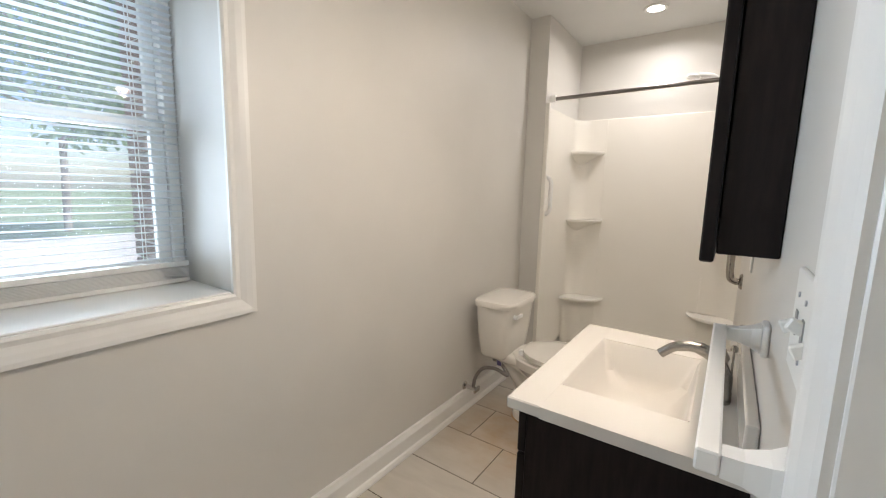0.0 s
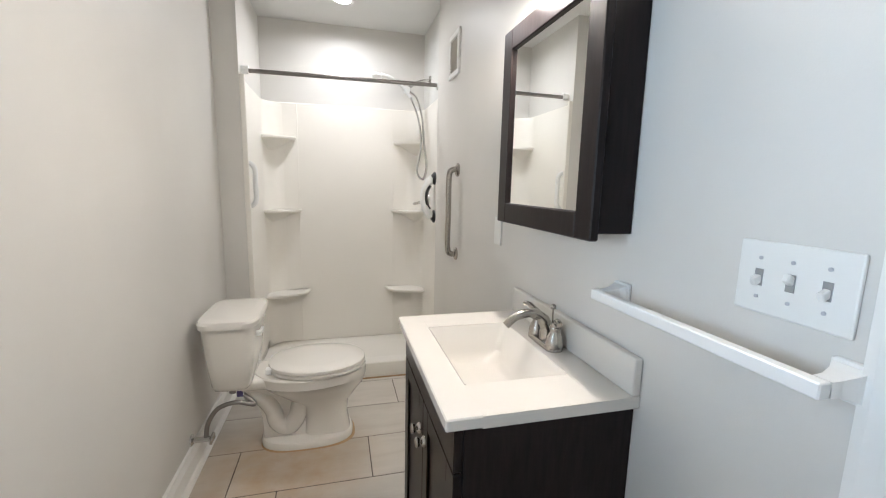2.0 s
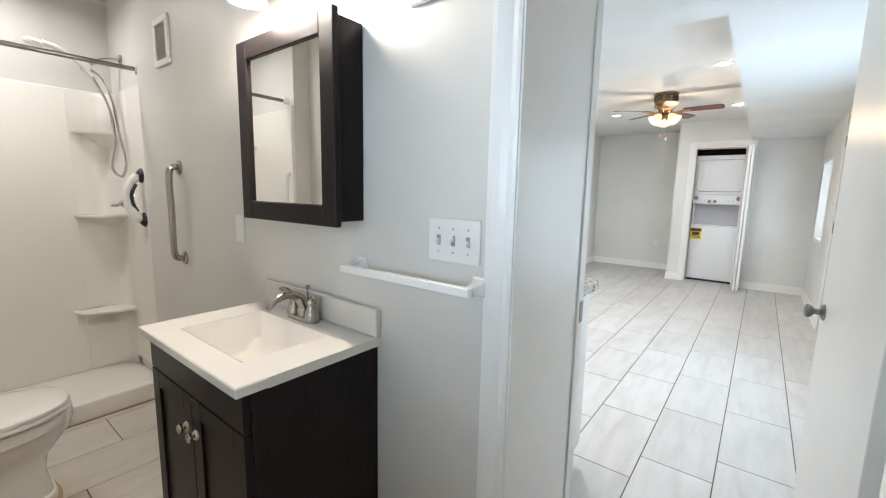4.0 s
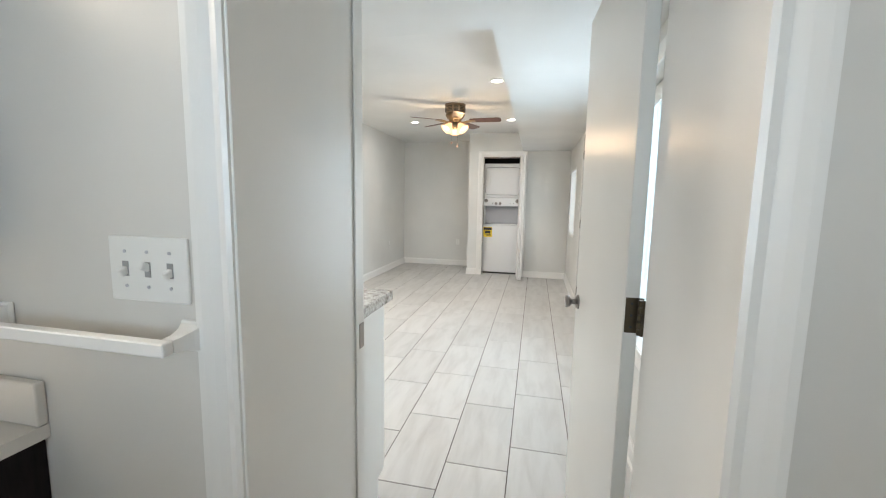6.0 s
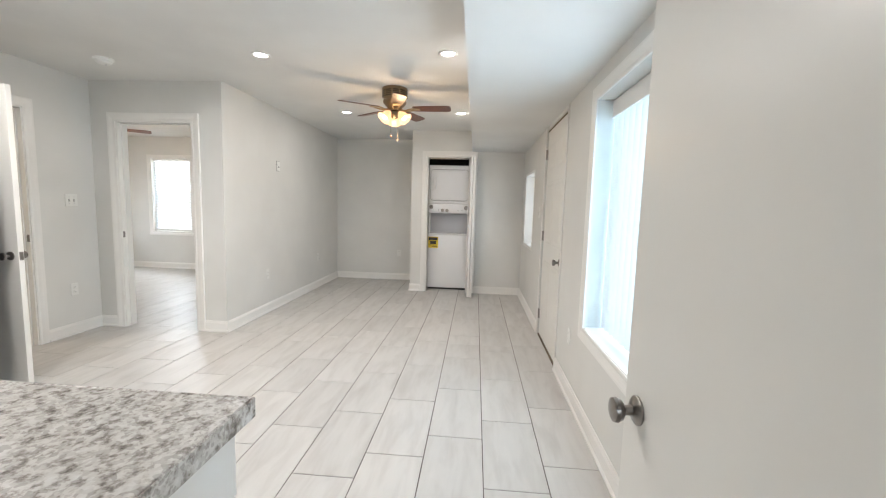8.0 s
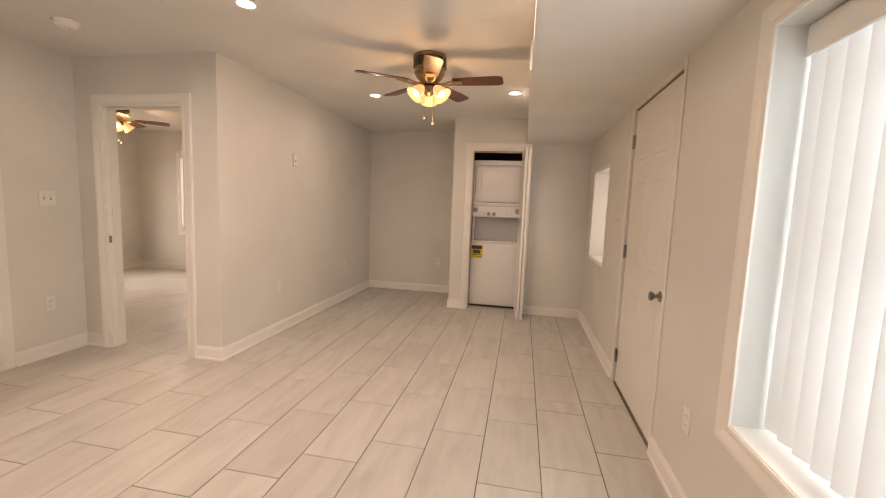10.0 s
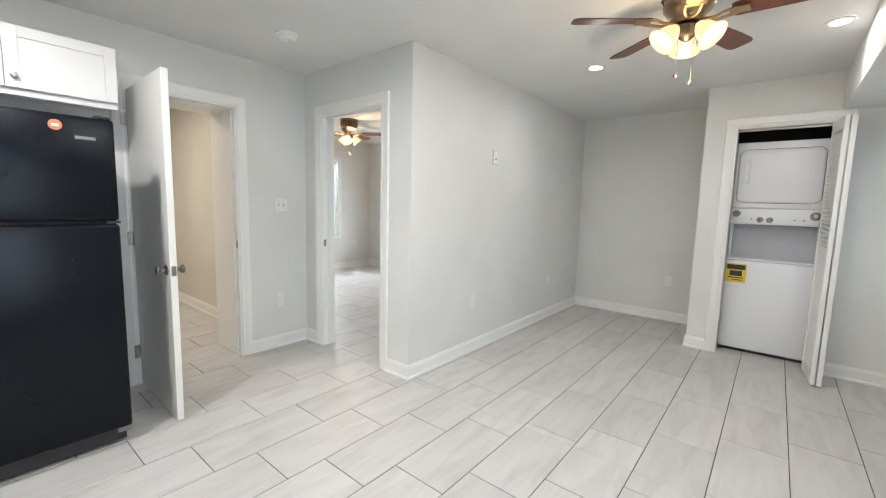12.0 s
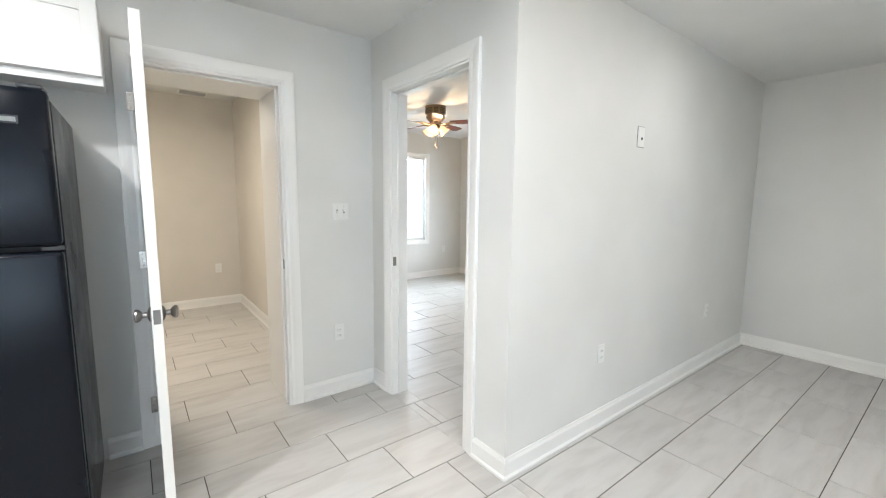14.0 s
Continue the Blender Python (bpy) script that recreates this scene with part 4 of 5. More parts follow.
part("handle", tube(bmesh.new(), [(SX1 - 0.15, 3.19, 1.955), (SX1 - 0.22, 3.18, 2.03), (SX1 - 0.30, 3.17, 2.075), (SX1 - 0.37, 3.16, 2.085)], [0.011, 0.013, 0.015, 0.018], 12), plastic_white, shw, smooth=True)
part("spray_face", lathe(bmesh.new(), [(0, 0.012), (0.034, 0.012), (0.042, 0.0), (0.036, -0.012), (0, -0.014)], (SX1 - 0.40, 3.16, 2.08), 22, Matrix.Rotation(radians(12), 4, "Y")), plastic_white, shw, smooth=True)
part("hose", tube(bmesh.new(), [(SX1 - 0.15, 3.19, 1.955), (SX1 - 0.09, 3.18, 1.80), (SX1 - 0.07, 3.17, 1.60), (SX1 - 0.10, 3.16, 1.42), (SX1 - 0.06, 3.13, 1.36), (SX1 - 0.035, 3.12, 1.45), (SX1 - 0.05, 3.15, 1.62), (SX1 - 0.06, 3.18, 1.80), (SX1 - 0.10, 3.20, 1.95), (SX1 - 0.16, 3.20, 2.0)], 0.0085, 8, 6), chrome, shw, smooth=True)
valve = thing("shower_valve", "chrome lever shower valve on the surround", "shower valve")
mx = Vector((-1, 0, 0)).to_track_quat("Z", "Y").to_matrix().to_4x4()
part("trim_plate", lathe(bmesh.new(), [(0.075, 0), (0.072, 0.006), (0.03, 0.012), (0.028, 0.05), (0.02, 0.055), (0, 0.056)], (SX1 - 0.014, 3.16, 1.19), 26, mx), chrome, valve, smooth=True)
part("lever", tube(bmesh.new(), [(SX1 - 0.065, 3.16, 1.19), (SX1 - 0.09, 3.15, 1.18), (SX1 - 0.13, 3.13, 1.175)], [0.012, 0.010, 0.008], 10), chrome, valve, smooth=True)
suct = thing("suction_handle", "white suction grab handle with black grips", "grab bar")
part("handle", tube(bmesh.new(), [(SX1 - 0.034, 2.93, 1.095), (SX1 - 0.062, 2.93, 1.125), (SX1 - 0.092, 2.93, 1.175), (SX1 - 0.10, 2.93, 1.23), (SX1 - 0.092, 2.93, 1.285), (SX1 - 0.062, 2.93, 1.335), (SX1 - 0.034, 2.93, 1.365)], [0.03, 0.026, 0.020, 0.018, 0.020, 0.026, 0.03], 14), plastic_white, suct, smooth=True)
for z in (1.095, 1.365):
    part("suction_cup", lathe(bmesh.new(), [(0.046, 0), (0.044, 0.008), (0.032, 0.018), (0.026, 0.024), (0, 0.025)], (SX1 - 0.014, 2.93, z), 22, mx), black_plastic, suct, smooth=True)
part("grip", tube(bmesh.new(), [(SX1 - 0.05, 2.93, 1.145), (SX1 - 0.070, 2.93, 1.185), (SX1 - 0.078, 2.93, 1.23), (SX1 - 0.070, 2.93, 1.275), (SX1 - 0.05, 2.93, 1.315)], 0.0145, 10), black_plastic, suct, "black soft grip", smooth=True)


def downlight(at, watts, spread=174, colour=(1.0, 0.96, 0.90), group="recessed ceiling lights"):
    t = thing("downlight", "white trimmed recessed ceiling downlight, switched on", "ceiling light", at, group)
    part("trim_ring", lathe(bmesh.new(), [(0.046, 0.0), (0.072, 0.0), (0.072, -0.004), (0.066, -0.008), (0.048, -0.006)], (0, 0, 0), 30, None, False), trim_white, t, smooth=True)
    part("lens", lathe(bmesh.new(), [(0, -0.0045), (0.050, -0.0045), (0.050, -0.001), (0, -0.001)], (0, 0, 0), 26), lamp_glow, t, "glowing frosted lens")
    area_lamp("downlight_lamp", (at[0], at[1], at[2] - 0.012), (at[0], at[1], 0), 0.13, 0.13, watts, colour, "DISK", spread)
    return t


downlight((-0.53, 2.98, BATH_CEIL), 5.5, 165, colour=(1.0, 0.94, 0.86), group="bathroom ceiling light")

# ---- living room things ----
# The last one is unseen, added to brighten the kitchen side.
for x, y, watts in ((5.40, 1.65, 5), (5.39, 0.25, 4.5), (3.50, 1.71, 10), (3.48, 0.275, 8), (2.28, 1.31, 16), (1.95, 2.6, 23)):
    downlight((x, y, CEIL), watts)


def slab_door(name, label, m, w, h, knob_z=0.90, both=True, stop_hinges=True, thick=0.035, category="door", hinge_mat=nickel):
    """A flush door: local x from the hinge, y through its thickness, z up."""
    d = thing(name, label, category, m=m)
    leaf = part("leaf", B(0, w, 0, thick, 0.008, h, bevel=0.002), door_white, d)
    knob_round("door_knob", d, (w - 0.06, 0, knob_z), (0, -1, 0), nickel)
    knob_round("door_knob", d, (w - 0.06, thick, knob_z), (0, 1, 0), nickel)
    part("latch_plate", B(w - 0.0005, w + 0.0015, 0.006, thick - 0.006, knob_z - 0.028, knob_z + 0.028), nickel, d)
    for z in (0.24, 1.03, 1.82):
        hg = part("hinge", R((-0.004, -0.004, z - 0.045), (-0.004, -0.004, z + 0.045), 0.006, 10), hinge_mat, d, "worn metal butt hinge")
        part("hinge_leaf", B(-0.0015, -0.0002, 0.001, thick - 0.003, z - 0.045, z + 0.045), hinge_mat, hg)
        for dz in (-0.03, 0.0, 0.03):
            part("screw", R((-0.0015, thick * 0.5, z + dz), (-0.003, thick * 0.5, z + dz), 0.0035, 8), rubber, hg)
    return d


# the bathroom door stands open into the living room
bath_door = slab_door("door_bath", "white flush door standing open, worn brass hinges", pose(0.568, -0.355, 0, 0, 0, 3.4) @ pose(0, -0.035, 0), 0.71, 2.01, hinge_mat=old_brass)
for z in (0.24, 1.03, 1.82):
    jl = part("jamb_leaf", B(-0.030, -0.0285, -0.040, 0.001, z - 0.045, z + 0.045), old_brass, bath_door, "worn brass hinge leaf on the frame")
    for k in range(5):
        part("knuckle", R((-0.022, 0.003, z - 0.044 + k * 0.018), (-0.022, 0.003, z - 0.028 + k * 0.018), 0.006, 10), old_brass, jl, smooth=True)
back_door = slab_door("door_back_room", "white flush door standing open beside the refrigerator", pose(2.846, 3.795, 0, 0, 0, -91.5) , 0.755, 2.005)
for z in (0.24, 1.03, 1.82):
    jl = part("jamb_leaf", B(0.0142, 0.0165, -0.036, -0.007, z - 0.045, z + 0.045, bevel=0.0005), satin_nickel, back_door, "nickel hinge leaf on the frame")
    for dz in (-0.03, 0.0, 0.03):
        part("screw", R((0.0164, -0.022, z + dz), (0.0178, -0.022, z + dz), 0.0035, 8), nickel, jl)
for nm, args in (("strike_plate", (WA - 0.026, WA + 0.002, 0.3292, 0.3308, 0.895, 0.965)), ("strike_plate", (3.537, 3.538, 3.80, 3.825, 0.91, 0.97)), ("strike_plate", (4.165, 4.19, 3.5272, 3.5285, 0.91, 0.97))):
    whole(nm, B(*args, bevel=0.0003), nickel, "small nickel strike plate on the door lining", "strike plate", group="strike plates")

# entry door, six raised panels
entry = thing("door_entry", "closed white six-panel entry door", "door")
part("leaf", B(3.722, 4.622, -0.705, -0.672, 0.016, 2.07), door_white, entry)
for px0, px1 in ((3.835, 4.125), (4.215, 4.505)):
    for pz0, pz1 in ((0.24, 0.80), (0.97, 1.57), (1.68, 1.93)):
        fr = bmesh.new()
        loft(fr, [[Vector((x, y, z)) for x, z in ((px0 + g, pz0 + g), (px1 - g, pz0 + g), (px1 - g, pz1 - g), (px0 + g, pz1 - g))] for g, y in ((0, -0.6725), (0.006, -0.669), (0.018, -0.6708), (0.03, -0.6708), (0.05, -0.6675))])
        part("panel", fr, door_white, entry)
knob_round("door_knob", entry, (3.787, -0.672, 0.868), (0, 1, 0), nickel, 0.027, 0.06)
part("latch", B(3.7195, 3.7235, -0.70, -0.6715, 0.84, 0.90), nickel, entry)
for z in (0.222, 1.037, 1.85):
    hg = part("hinge", R((4.629, -0.662, z - 0.05), (4.629, -0.662, z + 0.05), 0.0075, 10), nickel, entry)
    part("hinge_leaf", B(4.605, 4.6285, -0.6718, -0.6705, z - 0.05, z + 0.05), nickel, hg)
part("threshold", B(3.691, 4.634, -0.72, -0.664, -0.003, 0.012, bevel=0.003), weather_strip, entry, "dark worn threshold")
part("weather_strip", B(3.6905, 3.7185, -0.70, -0.668, 0.0125, 2.084), weather_strip, entry, "grey-brown worn weather strip along the latch edge")
part("top_strip", B(3.722, 4.622, -0.70, -0.668, 2.0725, 2.0835), weather_strip, entry)
part("strike_plate", B(3.698, 3.712, -0.6675, -0.6655, 0.835, 0.90), nickel, entry)
bm = B(4.636, 4.672, -0.6598, -0.648, 0.0, 2.115, bevel=0.003)
box(bm, 3.664, 3.6895, -0.6598, -0.650, 0.0, 2.115, bevel=0.003)
setting("trim_entry_door", bm, trim_white, "narrow white casing beside the entry door", "trim")

# windows and blinds
window_unit("window_big", "x", -1.02, -1, 0.802, 2.898, 0.591, 1.948, "wide white window behind vertical blinds")
window_unit("window_small", "x", -1.02, -1, 5.402, 6.158, 0.836, 1.743, "small white window in a deep reveal")
window_unit("window_bedroom", "x", 7.0, 1, 6.02, 6.82, 0.66, 2.04, "white double-hung bedroom window")
window_unit("window_bedroom_side", "y", 7.66, 1, 5.31, 6.07, 0.70, 2.03, "white double-hung bedroom window")
mini_blind("window_blind", "white mini blind half closed over the bedroom window", "x", 6.972, 6.03, 6.81, 0.68, 2.035, 0.03, 0.03, 40)
mini_blind("window_blind", "white mini blind half closed over the bedroom window", "y", 7.63, 5.32, 6.06, 0.72, 2.025, 0.03, 0.03, 40)
mini_blind("window_blind", "white mini blind in the small deep window", "x", -0.98, 5.41, 6.15, 0.85, 1.74, 0.024, 0.025, 30)

vb = thing("vertical_blind", "white vertical vane blind drawn closed over the window", "window blind")
part("head_rail", B(0.81, 2.89, -0.80, -0.755, 1.90, 1.945, bevel=0.003), trim_white, vb)
part("valance", B(0.805, 2.895, -0.752, -0.742, 1.845, 1.945, bevel=0.003), trim_white, vb)
bm = bmesh.new()
rings = []
for z in (0.602, 1.90):
    ring = []
    n = 7
    for side in (1, -1):
        for k in (range(n) if side > 0 else range(n - 1, -1, -1)):
            u = k / (n - 1) - 0.5
            ring.append(Vector((u * 0.089, 0.010 * (1 - 4 * u * u) + (0.0012 if side > 0 else 0), z)))
    rings.append(ring)
loft(bm, rings)
vane = mesh_of("vane", bm, vane_white, True)
random.seed(4)
for k in range(26):
    v = new("vane", vane)
    v.parent = vb
    v.location = (0.865 + k * 0.0795, -0.778, 0)
    v.rotation_euler = (0, 0, radians(28 + random.uniform(-4, 4)))

# laundry stack
stack = thing("washer_dryer", "white stacked washer and dryer in the closet", "washing machine")
WX, WY0, WY1 = 6.70, 0.118, 0.768
part("washer_body", B(WX, 7.34, WY0, WY1, 0.03, 0.865, bevel=0.012, seg=3), appliance_white, stack, smooth=True)
part("washer_lid", B(WX - 0.006, 7.2, WY0 + 0.004, WY1 - 0.004, 0.866, 0.886, bevel=0.008, seg=3), appliance_white, stack, smooth=True)
# Black block in place of the shade below the washer.
part("toe_shadow", B(WX + 0.03, 7.3, WY0 + 0.02, WY1 - 0.02, 0.0, 0.0295), black_plastic, stack)
part("recess_panel", B(WX + 0.16, WX + 0.18, WY0 + 0.01, WY1 - 0.01, 0.887, 1.1995), grey_panel, stack, "grey recess behind the washer lid")
for y0, y1 in ((WY0, WY0 + 0.03), (WY1 - 0.03, WY1)):
    part("support_post", B(WX + 0.06, 7.3, y0, y1, 0.8865, 1.1995, bevel=0.006), appliance_white, stack)
part("control_panel", B(WX - 0.002, 7.3, WY0, WY1, 1.20, 1.345, bevel=0.012, seg=3), appliance_white, stack, smooth=True)
part("dryer_body", B(WX, 7.34, WY0, WY1, 1.3455, 1.935, bevel=0.015, seg=3), appliance_white, stack, smooth=True)
dd = loft(bmesh.new(), [[Vector((x, p.x, p.y)) for p in rrect(WY0 + 0.042 + g, WY1 - 0.034 - g, 1.40 + g, 1.862 - g, 0, 0.05)] for x, g in ((WX + 0.002, -0.004), (WX - 0.003, -0.004), (WX - 0.003, 0.0), (WX - 0.016, 0.002), (WX - 0.022, 0.010))])
dryer_door = part("dryer_door", dd, appliance_white, stack, smooth=True)
gap = loft(bmesh.new(), [[Vector((x, p.x, p.y)) for p in rrect(WY0 + 0.034, WY1 - 0.026, 1.392, 1.870, 0, 0.055)] for x in (WX + 0.003, WX - 0.0015)])
part("door_seam", gap, seam_grey, stack)
part("door_grip", B(WX - 0.03, WX - 0.0225, WY1 - 0.112, WY1 - 0.070, 1.565, 1.765, bevel=0.006, seg=2), appliance_white, dryer_door, smooth=True)
mxx = Vector((-1, 0, 0)).to_track_quat("Z", "Y").to_matrix().to_4x4()
for y, zd, r in ((WY1 - 0.045, 1.295, 0.027), (WY1 - 0.22, 1.245, 0.022), (WY1 - 0.29, 1.245, 0.022), (WY0 + 0.06, 1.29, 0.032)):
    dial = part("dial", lathe(bmesh.new(), [(r * 1.15, 0), (r * 1.1, 0.006), (r * 0.8, 0.008), (r * 0.72, 0.024), (r * 0.6, 0.027), (0, 0.027)], (WX - 0.002, y, zd), 20, mxx), nickel, stack, smooth=True)
    part("dial_mark", B(WX - 0.0305, WX - 0.0292, y - 0.002, y + 0.002, zd, zd + r * 0.55), ink, dial)
for y in (WY0 + 0.13, WY0 + 0.19, WY1 - 0.16):
    part("button", R((WX - 0.002, y, 1.25), (WX - 0.008, y, 1.25), 0.006, 10), ink, stack)
lab = part("energy_label", B(WX - 0.0022, WX - 0.0005, WY1 - 0.165, WY1 - 0.01, 0.655, 0.83), yellow_label, stack, "yellow energy label with black print")
for z0, z1, y0, y1 in ((0.775, 0.82, 0.008, 0.147), (0.715, 0.765, 0.03, 0.125), (0.695, 0.705, 0.02, 0.135), (0.675, 0.683, 0.02, 0.10)):
    part("print_bar", B(WX - 0.003, WX - 0.0023, WY1 - 0.165 + y0, WY1 - 0.165 + y1, z0, z1), ink, lab)
# Black sheet that paints in the closet's shade above the dryer.
setting("closet_shade_sheet", B(7.33, 7.36, 0.06, 0.89, 1.95, 2.3), shade_black, "black sheet in place of the shade above the dryer", "wall")

# bifold louvre door, folded against the jamb
bif = thing("bifold_door", "white louvred bifold door folded open", "door")
for k, (p, ang) in enumerate((((6.515, 0.100), 185.0), ((6.15, 0.106), 6.0))):
    m = pose(*p, 0, 0, 0, ang)
    pl = part("panel_frame", B(0, 0.03, -0.014, 0.014, 0.015, 2.02, bevel=0.002, m=m), trim_white, bif)
    part("stile", B(0.335, 0.365, -0.014, 0.014, 0.015, 2.02, bevel=0.002, m=m), trim_white, pl)
    for z0, z1 in ((0.015, 0.12), (0.98, 1.06), (1.93, 2.02)):
        part("rail", B(0.0302, 0.3348, -0.012, 0.012, z0, z1, m=m), trim_white, pl)
    part("lower_panel", B(0.0302, 0.3348, -0.005, 0.005, 0.1202, 0.9798, m=m), trim_white, pl)
    for j in range(27):
        z = 1.075 + j * 0.0315
        part("louvre", B(0.0302, 0.3348, -0.018, 0.018, -0.003, 0.003, m=m @ Matrix.Translation((0, 0, z)) @ Matrix.Rotation(radians(48), 4, "X")), trim_white, pl)
part("track", B(6.56, 6.585, 0.123, 0.762, 2.012, 2.032), nickel, bif)

# ceiling fans
def ceiling_fan(at, turn, label, watts=7):
    """A flush-mount fan: housing with ribs, five blades on scrolled irons, three glass shades, pull chains."""
    f = thing("ceiling_fan", label, "ceiling fan", m=Matrix.Translation(at) @ Matrix.Rotation(radians(turn), 4, "Z"), group="ceiling fans")
    hs = part("housing", lathe(bmesh.new(), [(0.0, 0), (0.122, 0), (0.125, -0.012), (0.112, -0.026), (0.115, -0.07), (0.108, -0.095), (0.106, -0.105), (0.114, -0.118), (0.111, -0.135), (0.094, -0.158), (0.074, -0.176), (0.066, -0.205), (0.0, -0.207)], (0, 0, 0), 36), bronze, f, smooth=True)
    for k in range(10):
        for j in range(4):
            z = -0.033 - j * 0.0165
            part("vent_rib", B(0.108, 0.119, -0.026, 0.026, z - 0.004, z + 0.004, bevel=0.001, m=Matrix.Rotation(radians(36 * k), 4, "Z")), old_brass, hs)
    for k in range(5):
        m = Matrix.Rotation(radians(72 * k), 4, "Z")
        iron = bmesh.new()
        tube(iron, [m @ Vector(p) for p in ((0.06, 0.0, -0.197), (0.11, 0.018, -0.208), (0.15, 0.03, -0.20), (0.20, 0.03, -0.194))], 0.007, 8)
        tube(iron, [m @ Vector(p) for p in ((0.06, 0.0, -0.197), (0.11, -0.018, -0.208), (0.15, -0.03, -0.20), (0.20, -0.03, -0.194))], 0.007, 8)
        box(iron, 0.17, 0.245, -0.034, 0.034, -0.197, -0.193, bevel=0.001, m=m)
        part("blade_iron", iron, blade_brass, f, smooth=True)
        prof = [(0.180, 0.044), (0.195, 0.050), (0.40, 0.060), (0.505, 0.062), (0.535, 0.054), (0.546, 0.033)]
        pts = [(x, y) for x, y in prof] + [(x, -y) for x, y in prof[::-1]]
        tilt = m @ Matrix.Translation((0, 0, -0.188)) @ Matrix.Rotation(radians(-11), 4, "X")
        part("blade", loft(bmesh.new(), [[tilt @ Vector((x, y, z)) for x, y in pts] for z in (-0.003, 0.003)]), blade_wood, f)
    part("light_fitter", lathe(bmesh.new(), [(0.0, -0.206), (0.045, -0.208), (0.055, -0.222), (0.05, -0.25), (0.03, -0.272), (0.012, -0.286), (0, -0.288)], (0, 0, 0), 24), old_brass, f, smooth=True)
    for k in range(3):
        m = Matrix.Rotation(radians(120 * k + 80), 4, "Z") @ Matrix.Translation((0.052, 0, -0.225)) @ Matrix.Rotation(radians(-44), 4, "Y")
        part("shade", lathe(bmesh.new(), [(0.02, 0.0), (0.026, -0.010), (0.040, -0.032), (0.046, -0.055), (0.049, -0.072), (0.060, -0.092), (0.070, -0.099), (0.066, -0.0995), (0.045, -0.073), (0.042, -0.055), (0.034, -0.033), (0.0, -0.02)], (0, 0, 0), 24, m), globe_glow, f, "glowing frosted glass bell shade", smooth=True)
        part("bulb", lathe(bmesh.new(), [(0.0, -0.034), (0.012, -0.036), (0.022, -0.052), (0.026, -0.07), (0.02, -0.088), (0.0, -0.096)], (0, 0, 0), 14, m), bulb_glow, f, "lit bulb", smooth=True)
    for x, y, z in ((0.03, 0.02, -0.43), (-0.01, -0.035, -0.47)):
        ch = part("pull_chain", R((x, y, -0.27), (x, y, z), 0.0011, 6), old_brass, f)
        part("chain_knob", lathe(bmesh.new(), [(0.002, 0.0), (0.008, -0.008), (0.008, -0.016), (0.0, -0.022)], (x, y, z), 12), blade_wood, ch, smooth=True)
    lamp = bpy.data.lights.new("fan_bulbs", "POINT")
    lamp.energy, lamp.color, lamp.shadow_soft_size = watts, (1.0, 0.70, 0.40), 0.06
    new("fan_bulbs", lamp).location = (at[0], at[1], at[2] - 0.45)
    return f


ceiling_fan((4.39, 0.85, CEIL), 52, "bronze ceiling fan with five dark wood blades and lit glass shades", 9.5)
ceiling_fan((5.73, 5.19, 2.44), 20, "bronze bedroom ceiling fan with wood blades and lit shades", 20)

# refrigerator
fr = thing("refrigerator", "black textured top-freezer refrigerator", "refrigerator")
FX0, FX1, FY = 1.90, 2.605, 2.995
part("cabinet", B(FX0, FX1, FY + 0.075, 3.72, 0.045, 1.665, bevel=0.006, seg=2), enamel, fr)
part("gasket", B(FX0 + 0.012, FX1 - 0.012, FY + 0.058, FY + 0.0745, 0.11, 1.66), rubber, fr)
dl = part("fridge_door", B(FX0, FX1, FY, FY + 0.0575, 0.10, 1.175, bevel=0.016, seg=4), enamel, fr, smooth=True)
du = part("freezer_door", B(FX0, FX1, FY, FY + 0.0575, 1.192, 1.685, bevel=0.016, seg=4), enamel, fr, smooth=True)
part("kick_grille", B(FX0 + 0.02, FX1 - 0.02, FY + 0.05, FY + 0.0748, 0.02, 0.10), black_plastic, fr)
part("hinge", B(FX1 - 0.07, FX1 - 0.01, FY + 0.02, FY + 0.12, 1.6865, 1.70, bevel=0.003), black_plastic, fr)
part("middle_hinge", B(FX1 - 0.05, FX1 + 0.004, FY + 0.012, FY + 0.06, 1.178, 1.190), rubber, fr)
part("lower_hinge", B(FX1 - 0.06, FX1 + 0.002, FY + 0.01, FY + 0.06, 0.075, 0.098), nickel, fr)
for x in (FX0 + 0.05, FX1 - 0.05):
    for y in (FY + 0.12, 3.65):
        part("foot", R((x, y, 0), (x, y, 0.045), 0.018, 12), rubber, fr)
part("freezer_handle", B(FX0 + 0.015, FX0 + 0.05, FY - 0.045, FY + 0.002, 1.21, 1.50, bevel=0.012, seg=3), black_plastic, du, smooth=True)
part("door_handle", B(FX0 + 0.015, FX0 + 0.05, FY - 0.045, FY + 0.002, 0.72, 1.16, bevel=0.012, seg=3), black_plastic, dl, smooth=True)
part("badge_plate", B(FX1 - 0.155, FX1 - 0.07, FY - 0.0012, FY + 0.001, 1.573, 1.597), black_plastic, du)
part("badge", B(FX1 - 0.15, FX1 - 0.075, FY - 0.002, FY + 0.001, 1.578, 1.592), chrome, du, "small metal badge")
part("sticker", lathe(bmesh.new(), [(0.024, 0), (0.024, 0.001), (0, 0.001)], (FX1 - 0.215, FY, 1.632), 24, Vector((0, -1, 0)).to_track_quat("Z", "Y").to_matrix().to_4x4()), sticker_orange, du, "round orange and white sticker")
part("sticker_band", B(FX1 - 0.227, FX1 - 0.203, FY - 0.0022, FY - 0.0012, 1.625, 1.636), plastic_white, du)

